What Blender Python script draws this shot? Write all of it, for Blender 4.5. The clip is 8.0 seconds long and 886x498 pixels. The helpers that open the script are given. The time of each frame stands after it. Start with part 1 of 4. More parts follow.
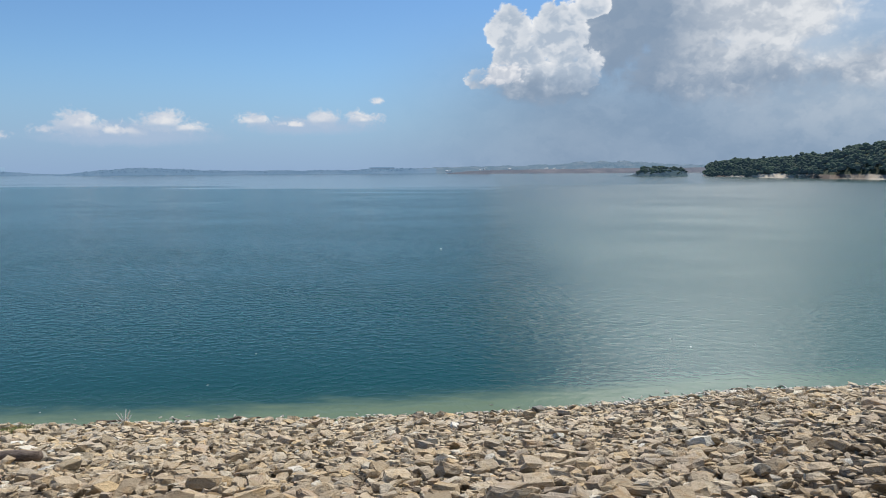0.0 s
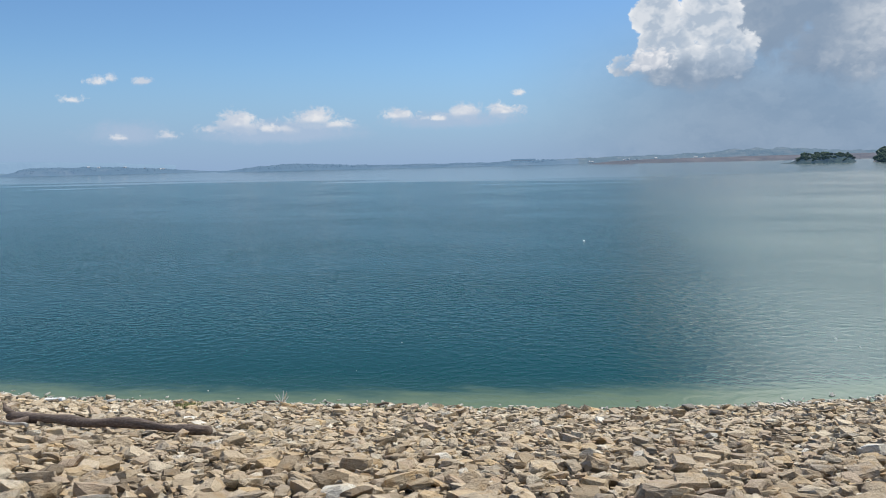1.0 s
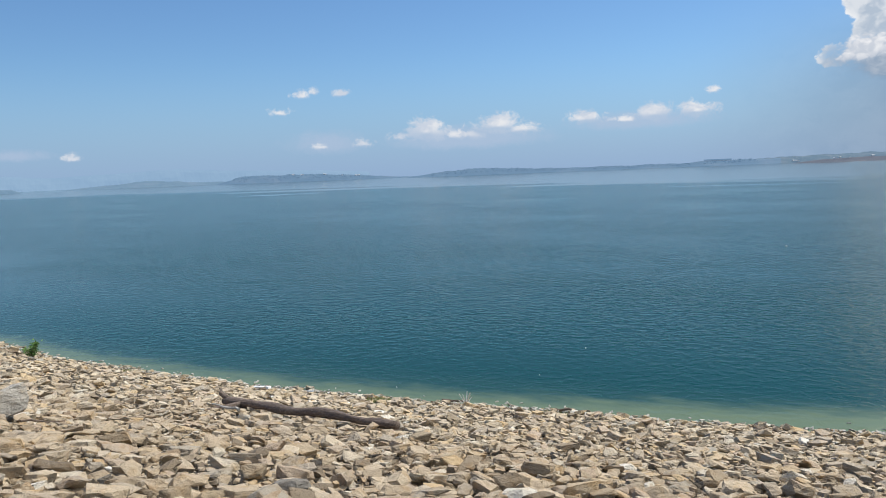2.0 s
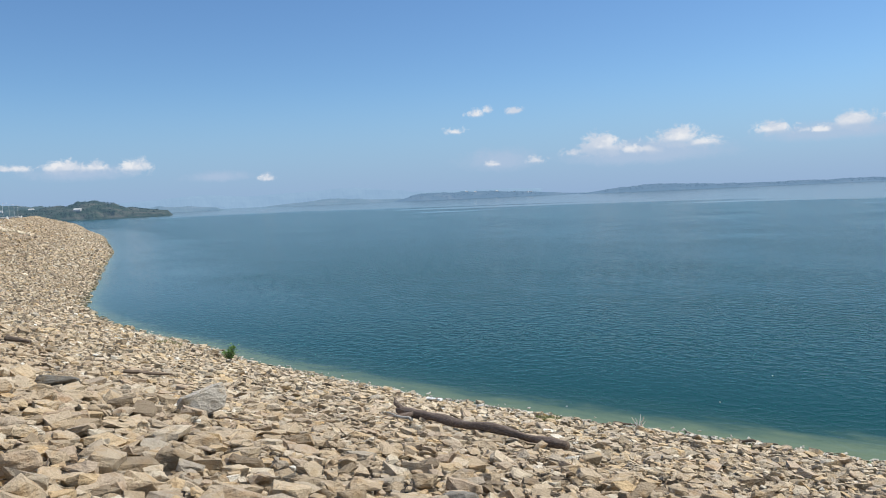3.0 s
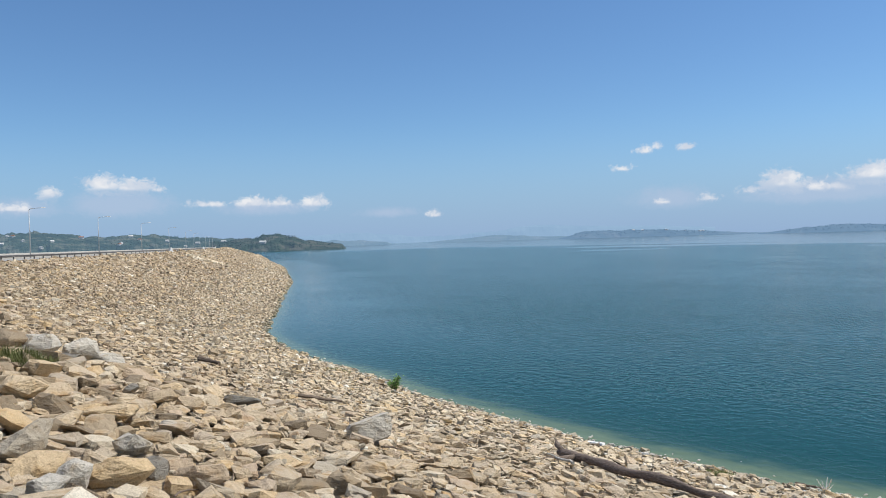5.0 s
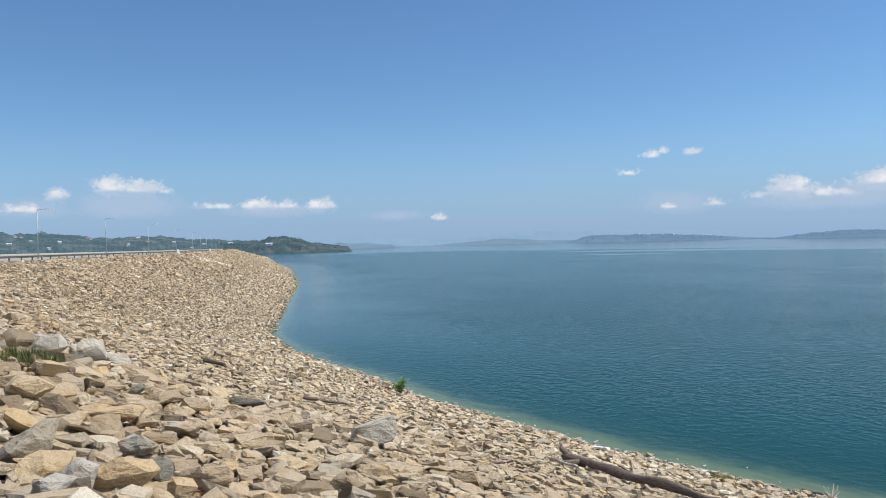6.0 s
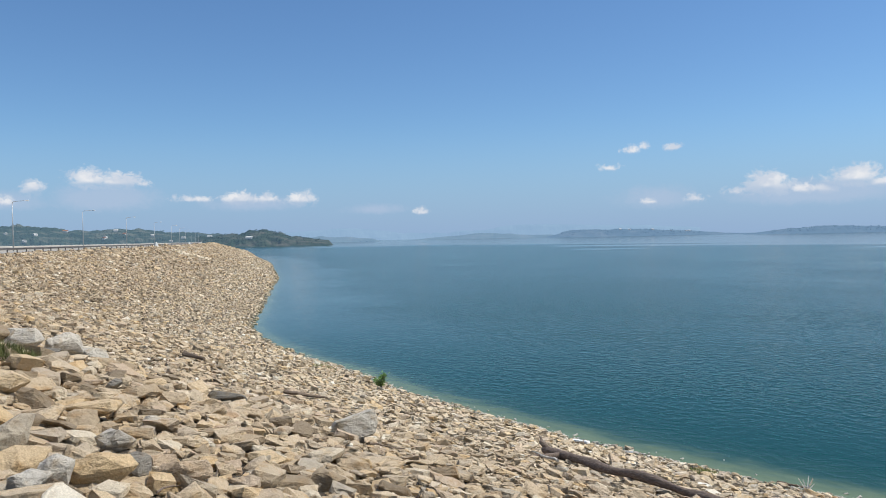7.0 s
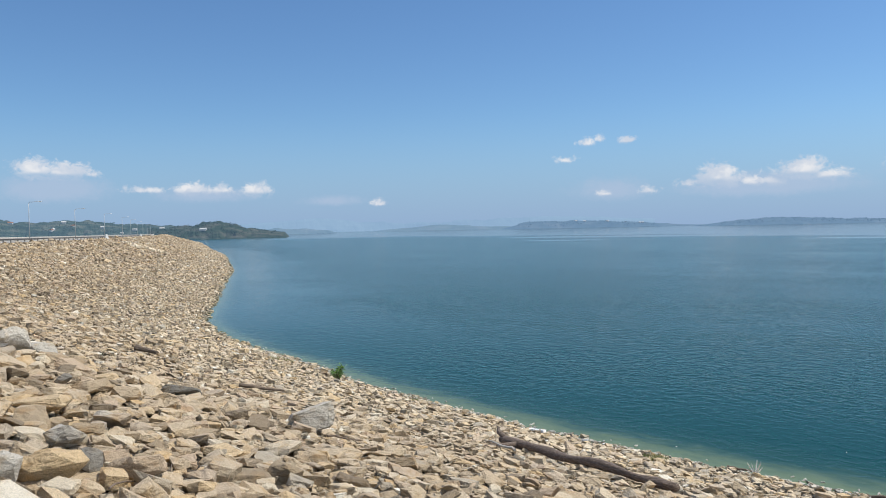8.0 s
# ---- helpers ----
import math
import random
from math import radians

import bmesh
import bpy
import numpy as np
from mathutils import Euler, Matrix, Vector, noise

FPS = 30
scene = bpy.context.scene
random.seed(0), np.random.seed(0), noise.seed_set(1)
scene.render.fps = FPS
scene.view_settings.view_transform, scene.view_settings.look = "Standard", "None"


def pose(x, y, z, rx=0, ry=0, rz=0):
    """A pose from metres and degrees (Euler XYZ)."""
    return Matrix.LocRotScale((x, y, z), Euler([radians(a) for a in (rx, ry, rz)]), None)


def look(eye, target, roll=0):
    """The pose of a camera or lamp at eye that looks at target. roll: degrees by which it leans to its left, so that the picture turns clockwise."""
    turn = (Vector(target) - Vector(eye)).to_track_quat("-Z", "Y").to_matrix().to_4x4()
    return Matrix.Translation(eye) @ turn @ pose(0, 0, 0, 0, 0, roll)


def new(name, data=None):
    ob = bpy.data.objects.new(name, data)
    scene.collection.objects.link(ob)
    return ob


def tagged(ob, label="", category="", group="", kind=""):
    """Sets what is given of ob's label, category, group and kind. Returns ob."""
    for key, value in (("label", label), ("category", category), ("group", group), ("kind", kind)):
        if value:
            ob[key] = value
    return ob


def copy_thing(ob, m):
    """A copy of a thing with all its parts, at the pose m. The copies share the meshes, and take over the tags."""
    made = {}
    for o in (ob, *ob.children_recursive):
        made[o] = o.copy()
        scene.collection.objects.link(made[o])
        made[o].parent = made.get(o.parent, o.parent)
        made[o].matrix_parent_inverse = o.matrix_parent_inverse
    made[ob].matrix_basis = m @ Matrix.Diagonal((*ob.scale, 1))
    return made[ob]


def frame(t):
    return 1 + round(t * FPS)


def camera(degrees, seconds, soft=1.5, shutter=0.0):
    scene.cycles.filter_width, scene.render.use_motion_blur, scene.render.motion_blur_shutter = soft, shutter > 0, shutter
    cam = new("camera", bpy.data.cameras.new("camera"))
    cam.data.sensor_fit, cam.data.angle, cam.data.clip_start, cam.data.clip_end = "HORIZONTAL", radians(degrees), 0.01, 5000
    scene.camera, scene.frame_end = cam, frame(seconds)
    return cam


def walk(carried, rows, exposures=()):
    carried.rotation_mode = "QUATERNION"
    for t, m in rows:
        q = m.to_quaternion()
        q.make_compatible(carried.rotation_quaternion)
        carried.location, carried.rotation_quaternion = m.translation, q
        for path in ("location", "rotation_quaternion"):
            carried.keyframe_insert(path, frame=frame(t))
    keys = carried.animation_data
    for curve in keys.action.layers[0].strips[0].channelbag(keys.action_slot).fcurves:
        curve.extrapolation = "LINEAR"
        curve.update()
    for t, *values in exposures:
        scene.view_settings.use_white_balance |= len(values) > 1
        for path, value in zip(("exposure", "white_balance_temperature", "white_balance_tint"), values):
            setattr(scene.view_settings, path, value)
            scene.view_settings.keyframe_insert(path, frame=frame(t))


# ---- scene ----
cam = camera(60.85, 8.0, soft=1.0)
walk(cam, [
    (0.0, pose(0.118, 0.036, 9.986, 84.03, 0.33, 0.00)),
    (0.5, pose(0.057, 0.049, 9.985, 83.63, 0.79, 4.77)),
    (1.0, pose(0.010, 0.045, 9.964, 83.57, 1.33, 10.62)),
    (1.5, pose(0.004, 0.078, 9.963, 83.74, 1.88, 17.40)),
    (3.0, pose(-0.005, 0.077, 9.965, 86.07, 2.60, 37.48)),
    (3.5, pose(0.003, 0.069, 9.970, 87.12, 2.65, 42.42)),
    (4.0, pose(0.007, 0.052, 9.972, 88.17, 2.51, 46.29)),
    (4.5, pose(0.001, 0.014, 9.996, 88.98, 2.29, 48.85)),
    (6.0, pose(0.015, -0.005, 9.999, 89.59, 1.39, 50.33)),
    (6.5, pose(-0.000, -0.000, 10.000, 89.36, 1.22, 49.70)),
    (7.0, pose(-0.003, 0.006, 9.996, 89.11, 1.17, 48.90)),
    (7.5, pose(-0.001, -0.001, 9.995, 88.80, 1.16, 47.63)),
    (8.0, pose(-0.005, 0.005, 9.983, 88.41, 1.22, 45.67)),
], exposures=[(0.0, -0.16), (1.5, -0.12), (3.0, -0.06), (4.5, -0.05), (8.0, -0.08)])

# ---- light ----
SUN_AZ, SUN_EL = -34.0, 60.0          # degrees: bearing to the left of +y, height
sun = new("sun", bpy.data.lights.new("sun", "SUN"))
sun.data.energy, sun.data.angle, sun.data.color = 4.05, radians(0.6), (1.0, 0.955, 0.88)
_d = Vector((-math.sin(radians(SUN_AZ)) * math.cos(radians(SUN_EL)), math.cos(radians(SUN_AZ)) * math.cos(radians(SUN_EL)), math.sin(radians(SUN_EL))))
sun.matrix_world = look(_d * 100, (0, 0, 0))


class Nodes:
    """Short-hand for wiring a node tree."""

    def __init__(self, tree):
        self.tree = tree
        tree.nodes.clear()

    def add(self, kind, **inputs):
        n = self.tree.nodes.new(kind)
        for key, value in inputs.items():
            self.put(n.inputs[int(key[1:]) if key[0] == "i" and key[1:].isdigit() else key.replace("_", " ")], value)
        return n

    def put(self, socket, value):
        if isinstance(value, bpy.types.NodeSocket):
            self.tree.links.new(value, socket)
        else:
            socket.default_value = value

    def math(self, op, a, b=0.0, c=0.0, clamp=False):
        n = self.add("ShaderNodeMath", i0=a, i1=b, i2=c)
        n.operation, n.use_clamp = op, clamp
        return n.outputs[0]

    def vec(self, op, a, b=(0, 0, 0)):
        n = self.add("ShaderNodeVectorMath", i0=a, i1=b)
        n.operation = op
        return n.outputs[0]

    def noise(self, vector, scale, detail=4.0, rough=0.55, color=False, distortion=0.0):
        n = self.add("ShaderNodeTexNoise", Vector=vector, Scale=scale, Detail=detail, Roughness=rough, Distortion=distortion)
        return n.outputs["Color" if color else "Fac"]

    def voronoi(self, vector, scale, feature="F1", smooth=0.0, out="Distance", detail=0.0):
        n = self.add("ShaderNodeTexVoronoi", Vector=vector, Scale=scale, Detail=detail)
        n.feature = feature
        if feature == "SMOOTH_F1":
            n.inputs["Smoothness"].default_value = smooth
        return n.outputs[out]

    def mix(self, fac, a, b, blend="MIX"):
        n = self.add("ShaderNodeMix")
        n.data_type, n.blend_type, n.clamp_factor = "RGBA", blend, True
        self.put(n.inputs[0], fac), self.put(n.inputs[6], a), self.put(n.inputs[7], b)
        return n.outputs[2]

    def ramp(self, fac, stops, interpolation="LINEAR"):
        n = self.add("ShaderNodeValToRGB", Fac=fac)
        n.color_ramp.interpolation = interpolation
        e = n.color_ramp.elements
        while len(e) < len(stops):
            e.new(0.5)
        for el, (pos, col) in zip(e, stops):
            el.position = pos
            el.color = (*col, 1) if isinstance(col, tuple) else (col, col, col, 1)
        return n.outputs[0]

    def smooth(self, x, a, b):
        n = self.add("ShaderNodeMapRange", i0=x, i1=a, i2=b, i3=0.0, i4=1.0)
        n.interpolation_type = "SMOOTHSTEP"
        return n.outputs[0]

    def combine(self, x, y, z=0.0):
        return self.add("ShaderNodeCombineXYZ", i0=x, i1=y, i2=z).outputs[0]


def rgb(r, g, b):
    return (r, g, b, 1.0)


# sky with the day's cumulus: bearing to the left of +y, height, half width, half height in degrees, weight
# unseen upper cloud, made extra bright for its reflection in the water
CLOUD_TOP = (33.0, 33.6, 34.2)
TOWER_CUMULUS = [
    (-4.9, 10.0, 2.2, 2.3, 1.0), (-5.6, 8.0, 2.6, 2.2, 0.9), (-8.6, 9.6, 2.5, 3.0, 1.0), (-9.8, 7.0, 2.6, 2.4, 0.9), (-11.0, 11.6, 1.5, 1.4, 0.9), (-6.8, 6.3, 4.6, 2.0, 0.85), (-2.9, 6.7, 1.5, 1.3, 0.8),
]
FRONT_PUFF = [(-4.4, 6.9, 2.6, 1.5, 1.0)]
SOFT_CUMULUS = [
    (-7.5, 6.2, 5.0, 2.2, 0.75), (-12.5, 10.0, 3.5, 5.5, 1.0), (-17.5, 11.0, 6.0, 5.6, 1.0), (-22.5, 11.2, 6.4, 5.4, 1.0), (-19.0, 6.8, 9.0, 3.2, 0.75), (-29.5, 6.6, 6.0, 2.0, 0.6), (-17.0, 26.0, 12.5, 15.0, 1.0),
]
SMALL_CUMULUS = [
    (25.6, 3.2, 1.5, 1.15, 1.0), (20.3, 3.45, 2.0, 0.95, 1.0), (18.6, 3.1, 1.8, 0.75, 0.8), (22.6, 2.8, 1.9, 0.6, 0.66), (27.6, 2.8, 1.5, 0.5, 0.6),
    (30.3, 2.45, 0.9, 0.5, 0.8), (33.9, 2.3, 0.8, 0.4, 0.6), (13.8, 3.65, 1.4, 0.65, 0.8), (8.9, 3.75, 1.5, 0.85, 0.95), (6.0, 3.8, 1.5, 0.7, 0.9), (11.0, 3.4, 1.4, 0.4, 0.6), (4.9, 5.1, 0.5, 0.5, 0.85),
    (34.7, 6.05, 0.8, 0.45, 0.8), (33.9, 6.3, 0.5, 0.4, 0.7), (31.9, 6.15, 0.75, 0.45, 0.76), (36.4, 4.85, 0.8, 0.45, 0.62),
    (63.7, 3.1, 1.3, 0.65, 0.95), (61.9, 3.1, 0.9, 0.6, 0.72), (59.4, 3.0, 1.2, 0.7, 0.8), (73.9, 4.4, 1.5, 0.95, 1.0), (72.2, 4.3, 1.8, 0.75, 0.9), (70.6, 4.2, 0.8, 0.5, 0.7),
    (77.2, 3.85, 0.8, 0.95, 0.85), (67.1, 3.1, 1.4, 0.4, 0.74), (50.4, 1.95, 0.8, 0.4, 0.7), (79.6, 2.9, 1.4, 0.5, 0.7),
]
CLOUD_VEILS = [
    (22.5, 2.5, 7.5, 1.3, 1.0), (33.0, 2.5, 4.0, 1.3, 0.7), (10.0, 3.2, 6.5, 1.0, 0.85), (73.0, 3.1, 4.6, 1.5, 0.9), (63.0, 2.7, 4.5, 0.9, 0.75), (54.0, 2.2, 3.0, 0.6, 0.7), (79.0, 2.9, 3.5, 1.0, 0.7),
]

world = bpy.data.worlds.new("sky")
scene.world = world
world.use_nodes = True
w = Nodes(world.node_tree)
way = w.add("ShaderNodeTexCoord").outputs["Generated"]
sep = w.add("ShaderNodeSeparateXYZ", i0=way).outputs
az = w.math("MULTIPLY", w.math("ARCTAN2", w.math("MULTIPLY", sep[0], -1.0), sep[1]), 57.2958)
el = w.math("MULTIPLY", w.math("ARCSINE", sep[2]), 57.2958)
sky_node = w.add("ShaderNodeTexSky")
sky_node.sky_type, sky_node.sun_disc = "NISHITA", False
sky_node.sun_elevation, sky_node.sun_rotation = radians(SUN_EL), radians(-SUN_AZ)
sky_node.altitude, sky_node.air_density, sky_node.dust_density, sky_node.ozone_density = 0.0, 1.0, 0.25, 2.5
sky = sky_node.outputs[0]
flat = w.combine(az, w.math("MULTIPLY", el, 1.25), 0.0)
warp = w.vec("SCALE", w.vec("SUBTRACT", w.noise(flat, 0.55, 3, 0.6, color=True), (0.5, 0.5, 0.5)))
warp.node.inputs["Scale"].default_value = 1.6
spot = w.vec("ADD", flat, warp)


def puffs(at, soft=0.3, fringe=0.3, fine_scale=2.2):
    """Cauliflower relief: round bulges of three sizes and fine fringe."""
    big = w.math("SUBTRACT", 1.0, w.voronoi(at, 0.42, "SMOOTH_F1", soft))
    mid = w.math("SUBTRACT", 1.0, w.voronoi(at, 1.15, "SMOOTH_F1", soft))
    low = w.math("SUBTRACT", 1.0, w.voronoi(at, 2.7, "SMOOTH_F1", soft))
    fine = w.noise(at, fine_scale, 6, 0.6)
    return w.math("ADD", w.math("ADD", w.math("MULTIPLY", big, 0.5), w.math("MULTIPLY", low, 0.14)), w.math("ADD", w.math("MULTIPLY", mid, 0.28), w.math("MULTIPLY", fine, fringe)))


def lobes(rows):
    """The strongest of a group of soft ellipses; each is flatter below than above."""
    best = None
    for a, e, hw, hh, weight in rows:
        dx = w.math("DIVIDE", w.math("SUBTRACT", az, a), hw)
        dy = w.math("DIVIDE", w.math("SUBTRACT", el, e), hh)
        dy = w.math("MAXIMUM", dy, w.math("MULTIPLY", dy, -1.35))
        r = w.math("SQRT", w.math("ADD", w.math("MULTIPLY", dx, dx), w.math("MULTIPLY", dy, dy)))
        f = w.math("SUBTRACT", weight, w.math("MULTIPLY", r, weight))
        best = f if best is None else w.math("MAXIMUM", best, f)
    return best


relief = puffs(spot)
calm_relief = puffs(spot, 0.8, 0.1)
lit = w.math("SUBTRACT", calm_relief, puffs(w.vec("ADD", spot, (0.7, 0.9, 0.0)), 0.8, 0.1))     # brighter where a bulge faces up and to the left
tower = lobes(TOWER_CUMULUS)
puff = lobes(FRONT_PUFF)
soft = lobes(SOFT_CUMULUS)
small = lobes([(a, e, hw * 1.55, hh * 1.4, weight) for a, e, hw, hh, weight in SMALL_CUMULUS])
small_above = lobes([(a, e - 0.35, hw * 1.55, hh * 1.4, weight) for a, e, hw, hh, weight in SMALL_CUMULUS])
crown = w.smooth(w.math("SUBTRACT", small, small_above), -0.22, 0.24)          # sunlit crowns over faint bases
veils = lobes(CLOUD_VEILS)
raised = w.math("SUBTRACT", relief, 0.66)
edge_tower = w.math("ADD", tower, w.math("MULTIPLY", raised, 0.75))
cover_crisp = w.math("MULTIPLY", w.smooth(edge_tower, 0.08, 0.2), w.smooth(w.math("ADD", el, w.math("MULTIPLY", raised, 7.0)), 3.6, 7.4))
edge_puff = w.math("ADD", puff, w.math("MULTIPLY", raised, 1.1))
cover_puff = w.math("MULTIPLY", w.smooth(edge_puff, 0.1, 0.34), w.smooth(el, 4.6, 6.6))
cover_soft = w.smooth(w.math("ADD", soft, w.math("MULTIPLY", raised, 0.55)), -0.08, 0.32)
ragged = w.math("SUBTRACT", w.math("ADD", w.math("MULTIPLY", puffs(w.vec("MULTIPLY", spot, (1.7, 1.7, 1.0))), 0.6), w.math("MULTIPLY", w.noise(spot, 2.6, 6, 0.62), 0.55)), 0.70)
edge_small = w.math("ADD", small, w.math("MULTIPLY", ragged, 1.3))
cover_small = w.math("MULTIPLY", w.smooth(edge_small, 0.12, 0.58), w.math("ADD", 0.42, w.math("MULTIPLY", crown, 0.54)))
cover_veil = w.math("MULTIPLY", w.smooth(w.math("ADD", veils, w.math("MULTIPLY", ragged, 0.6)), -0.05, 0.6), 0.7)
drift = w.noise(w.vec("MULTIPLY", spot, (0.16, 0.22, 1.0)), 1.0, 4, 0.55)
# haze towards the horizon, and the rain-grey veil under the big cloud
haze = w.smooth(el, 9.0, -0.5)
veil = w.math("MULTIPLY", w.math("MULTIPLY", w.smooth(az, 9.0, -11.0), w.smooth(el, 13.0, 4.0)), 0.9)
sky_c = w.mix(1.0, sky, rgb(0.755, 1.0, 1.23), "MULTIPLY")
sky_c = w.mix(w.math("MULTIPLY", haze, 0.85), sky_c, rgb(2.85, 4.35, 7.0))
sky_c = w.mix(veil, sky_c, w.mix(w.smooth(drift, 0.3, 0.7), rgb(2.45, 3.45, 4.85), rgb(3.1, 4.1, 5.45)))
glare = w.math("MULTIPLY", w.math("MULTIPLY", w.smooth(az, -15.0, -27.0), w.smooth(el, 0.5, 5.0)), 0.7)      # thin bright cloud towards the sun
sky_c = w.mix(glare, sky_c, w.mix(w.smooth(drift, 0.35, 0.65), rgb(4.1, 5.2, 6.5), rgb(5.6, 6.4, 7.3)))
bright = w.smooth(lit, -0.15, 0.20)
tone = w.ramp(w.math("ADD", w.math("DIVIDE", w.math("MULTIPLY", az, -1.0), 40.0), w.math("MULTIPLY", w.math("SUBTRACT", drift, 0.5), 0.14)),
              [(0.22, 0.45), (0.30, 0.12), (0.40, 0.10), (0.50, 0.66), (0.66, 0.84), (1.0, 0.7)])
tone = w.math("MULTIPLY", tone, w.math("ADD", 0.25, w.math("MULTIPLY", w.smooth(w.math("ADD", el, w.math("MULTIPLY", w.math("SUBTRACT", drift, 0.5), 8.0)), 5.0, 8.5), 0.75)))
soft_c = w.mix(w.math("MULTIPLY", tone, w.math("ADD", 0.72, w.math("MULTIPLY", bright, 0.55))), rgb(2.2, 3.2, 4.6), rgb(8.3, 8.6, 9.0))
masses = w.smooth(w.noise(spot, 0.42, 3, 0.5), 0.42, 0.62)
crisp_tone = w.math("ADD", w.math("MULTIPLY", w.smooth(lit, -0.12, 0.18), 0.55), w.math("MULTIPLY", w.smooth(edge_tower, 0.45, 0.12), 0.5))
crisp_tone = w.math("SUBTRACT", crisp_tone, w.math("MULTIPLY", masses, 0.15), clamp=True)
base_shade = w.math("ADD", 0.2, w.math("MULTIPLY", w.smooth(w.math("ADD", el, w.math("MULTIPLY", masses, -1.5)), 4.6, 8.0), 0.8))
crisp_tone = w.math("MULTIPLY", crisp_tone, base_shade)
soft_c = w.mix(w.smooth(el, 12.2, 16.0), soft_c, rgb(*CLOUD_TOP))          # sunlit tops out of view, overbright so the water mirrors more light
crisp_c = w.mix(crisp_tone, w.mix(w.smooth(el, 4.8, 7.5), rgb(3.0, 4.0, 5.4), rgb(4.8, 5.7, 6.9)), rgb(9.7, 9.8, 10.0))
puff_c = w.mix(w.math("MULTIPLY", w.math("ADD", 0.45, w.math("MULTIPLY", w.smooth(lit, -0.1, 0.15), 0.55)), w.smooth(el, 5.7, 7.0)), rgb(3.4, 4.3, 5.7), rgb(9.8, 9.8, 10.0))
small_c = w.mix(w.math("MULTIPLY", w.math("ADD", 0.4, w.math("MULTIPLY", bright, 0.6)), w.math("ADD", 0.25, w.math("MULTIPLY", crown, 0.75))), rgb(4.9, 5.9, 7.5), rgb(8.7, 8.8, 9.1))
out_c = w.mix(cover_soft, sky_c, soft_c)
out_c = w.mix(cover_crisp, out_c, crisp_c)
out_c = w.mix(cover_puff, out_c, puff_c)
out_c = w.mix(cover_veil, out_c, rgb(4.6, 5.7, 7.5))
out_c = w.mix(cover_small, out_c, small_c)
bg = w.add("ShaderNodeBackground", Color=out_c, Strength=0.1)
w.put(w.add("ShaderNodeOutputWorld").inputs[0], bg.outputs[0])

# ---- materials ----
def material(name):
    m = bpy.data.materials.new(name)
    m.use_nodes = True
    n = Nodes(m.node_tree)
    b = n.add("ShaderNodeBsdfPrincipled")
    n.put(n.add("ShaderNodeOutputMaterial").inputs[0], b.outputs[0])
    n.at = n.add("ShaderNodeNewGeometry").outputs["Position"]
    return m, n, b


def bump(n, b, height, strength, distance):
    n.put(b.inputs["Normal"], n.add("ShaderNodeBump", Strength=strength, Distance=distance, Height=height).outputs[0])


def stone_material(name, source, tones, warm=1.0):
    """Weathered sandstone blocks; source: 'object' or 'island' chooses the tone of each block."""
    m, n, b = material(name)
    if source == "object":
        pick = n.add("ShaderNodeObjectInfo").outputs["Random"]
    else:
        pick = n.add("ShaderNodeNewGeometry").outputs["Random Per Island"]
    col = n.ramp(pick, tones, "LINEAR")
    shift = n.vec("ADD", n.at, n.combine(n.math("MULTIPLY", pick, 37.0), n.math("MULTIPLY", pick, 91.0), 0.0))
    stain = n.noise(shift, 3.5, 5, 0.6)
    col = n.mix(n.smooth(stain, 0.48, 0.72), col, n.mix(1.0, col, rgb(0.90, 0.78, 0.62), "MULTIPLY"))
    col = n.mix(n.math("MULTIPLY", n.smooth(n.noise(shift, 7.0, 4), 0.55, 0.78), 0.3), col, rgb(0.40, 0.36, 0.30))
    grain = n.noise(shift, 60.0, 4, 0.7)
    col = n.mix(1.0, col, n.ramp(grain, [(0.25, 0.72), (0.75, 1.18)]), "MULTIPLY")
    height_z = n.add("ShaderNodeSeparateXYZ", i0=n.at).outputs[2]
    lake = n.smooth(n.math("ADD", height_z, n.math("MULTIPLY", n.noise(n.at, 0.35, 4), 3.0)), 5.6, 3.4)          # bleached where the lake rises and falls
    col = n.mix(1.0, col, n.mix(lake, rgb(1.12, 1.10, 1.05), rgb(1.27, 1.28, 1.25)), "MULTIPLY")
    wet = n.smooth(n.math("ADD", height_z, n.math("MULTIPLY", n.noise(n.at, 1.7, 3), 0.3)), 0.42, 0.16)
    col = n.mix(n.math("MULTIPLY", wet, 0.6), col, rgb(0.075, 0.075, 0.045))
    n.put(b.inputs["Base Color"], col)
    n.put(b.inputs["Roughness"], n.math("SUBTRACT", 0.92, n.math("MULTIPLY", wet, 0.45)))
    b.inputs["Specular IOR Level"].default_value = 0.3
    crags = n.noise(n.vec("MULTIPLY", shift, (1.0, 1.0, 2.2)), 6.0, 6, 0.66)
    rough = n.math("ADD", n.math("ADD", crags, n.math("MULTIPLY", n.noise(shift, 18.0, 4, 0.6), 0.35)), n.math("MULTIPLY", grain, 0.10))
    bump(n, b, rough, 0.95, 0.09)
    return m


TAN = [(0.0, (0.22, 0.175, 0.125)), (0.10, (0.38, 0.30, 0.205)), (0.25, (0.50, 0.40, 0.285)), (0.42, (0.56, 0.455, 0.325)), (0.54, (0.46, 0.385, 0.295)), (0.64, (0.50, 0.385, 0.28)),
       (0.72, (0.41, 0.36, 0.29)), (0.80, (0.58, 0.43, 0.255)), (0.90, (0.60, 0.50, 0.37)), (0.975, (0.62, 0.545, 0.43)), (1.0, (0.78, 0.74, 0.66))]
GREY = [(0.0, (0.47, 0.44, 0.395)), (0.5, (0.52, 0.485, 0.43)), (1.0, (0.57, 0.53, 0.47))]
stone_one = stone_material("sandstone", "object", TAN)
stone_many = stone_material("sandstone_rubble", "island", TAN)
stone_grey = stone_material("grey_limestone", "object", GREY)
stone_dark = stone_material("dark_slate", "object", [(0.0, (0.19, 0.18, 0.16)), (1.0, (0.27, 0.25, 0.22))])
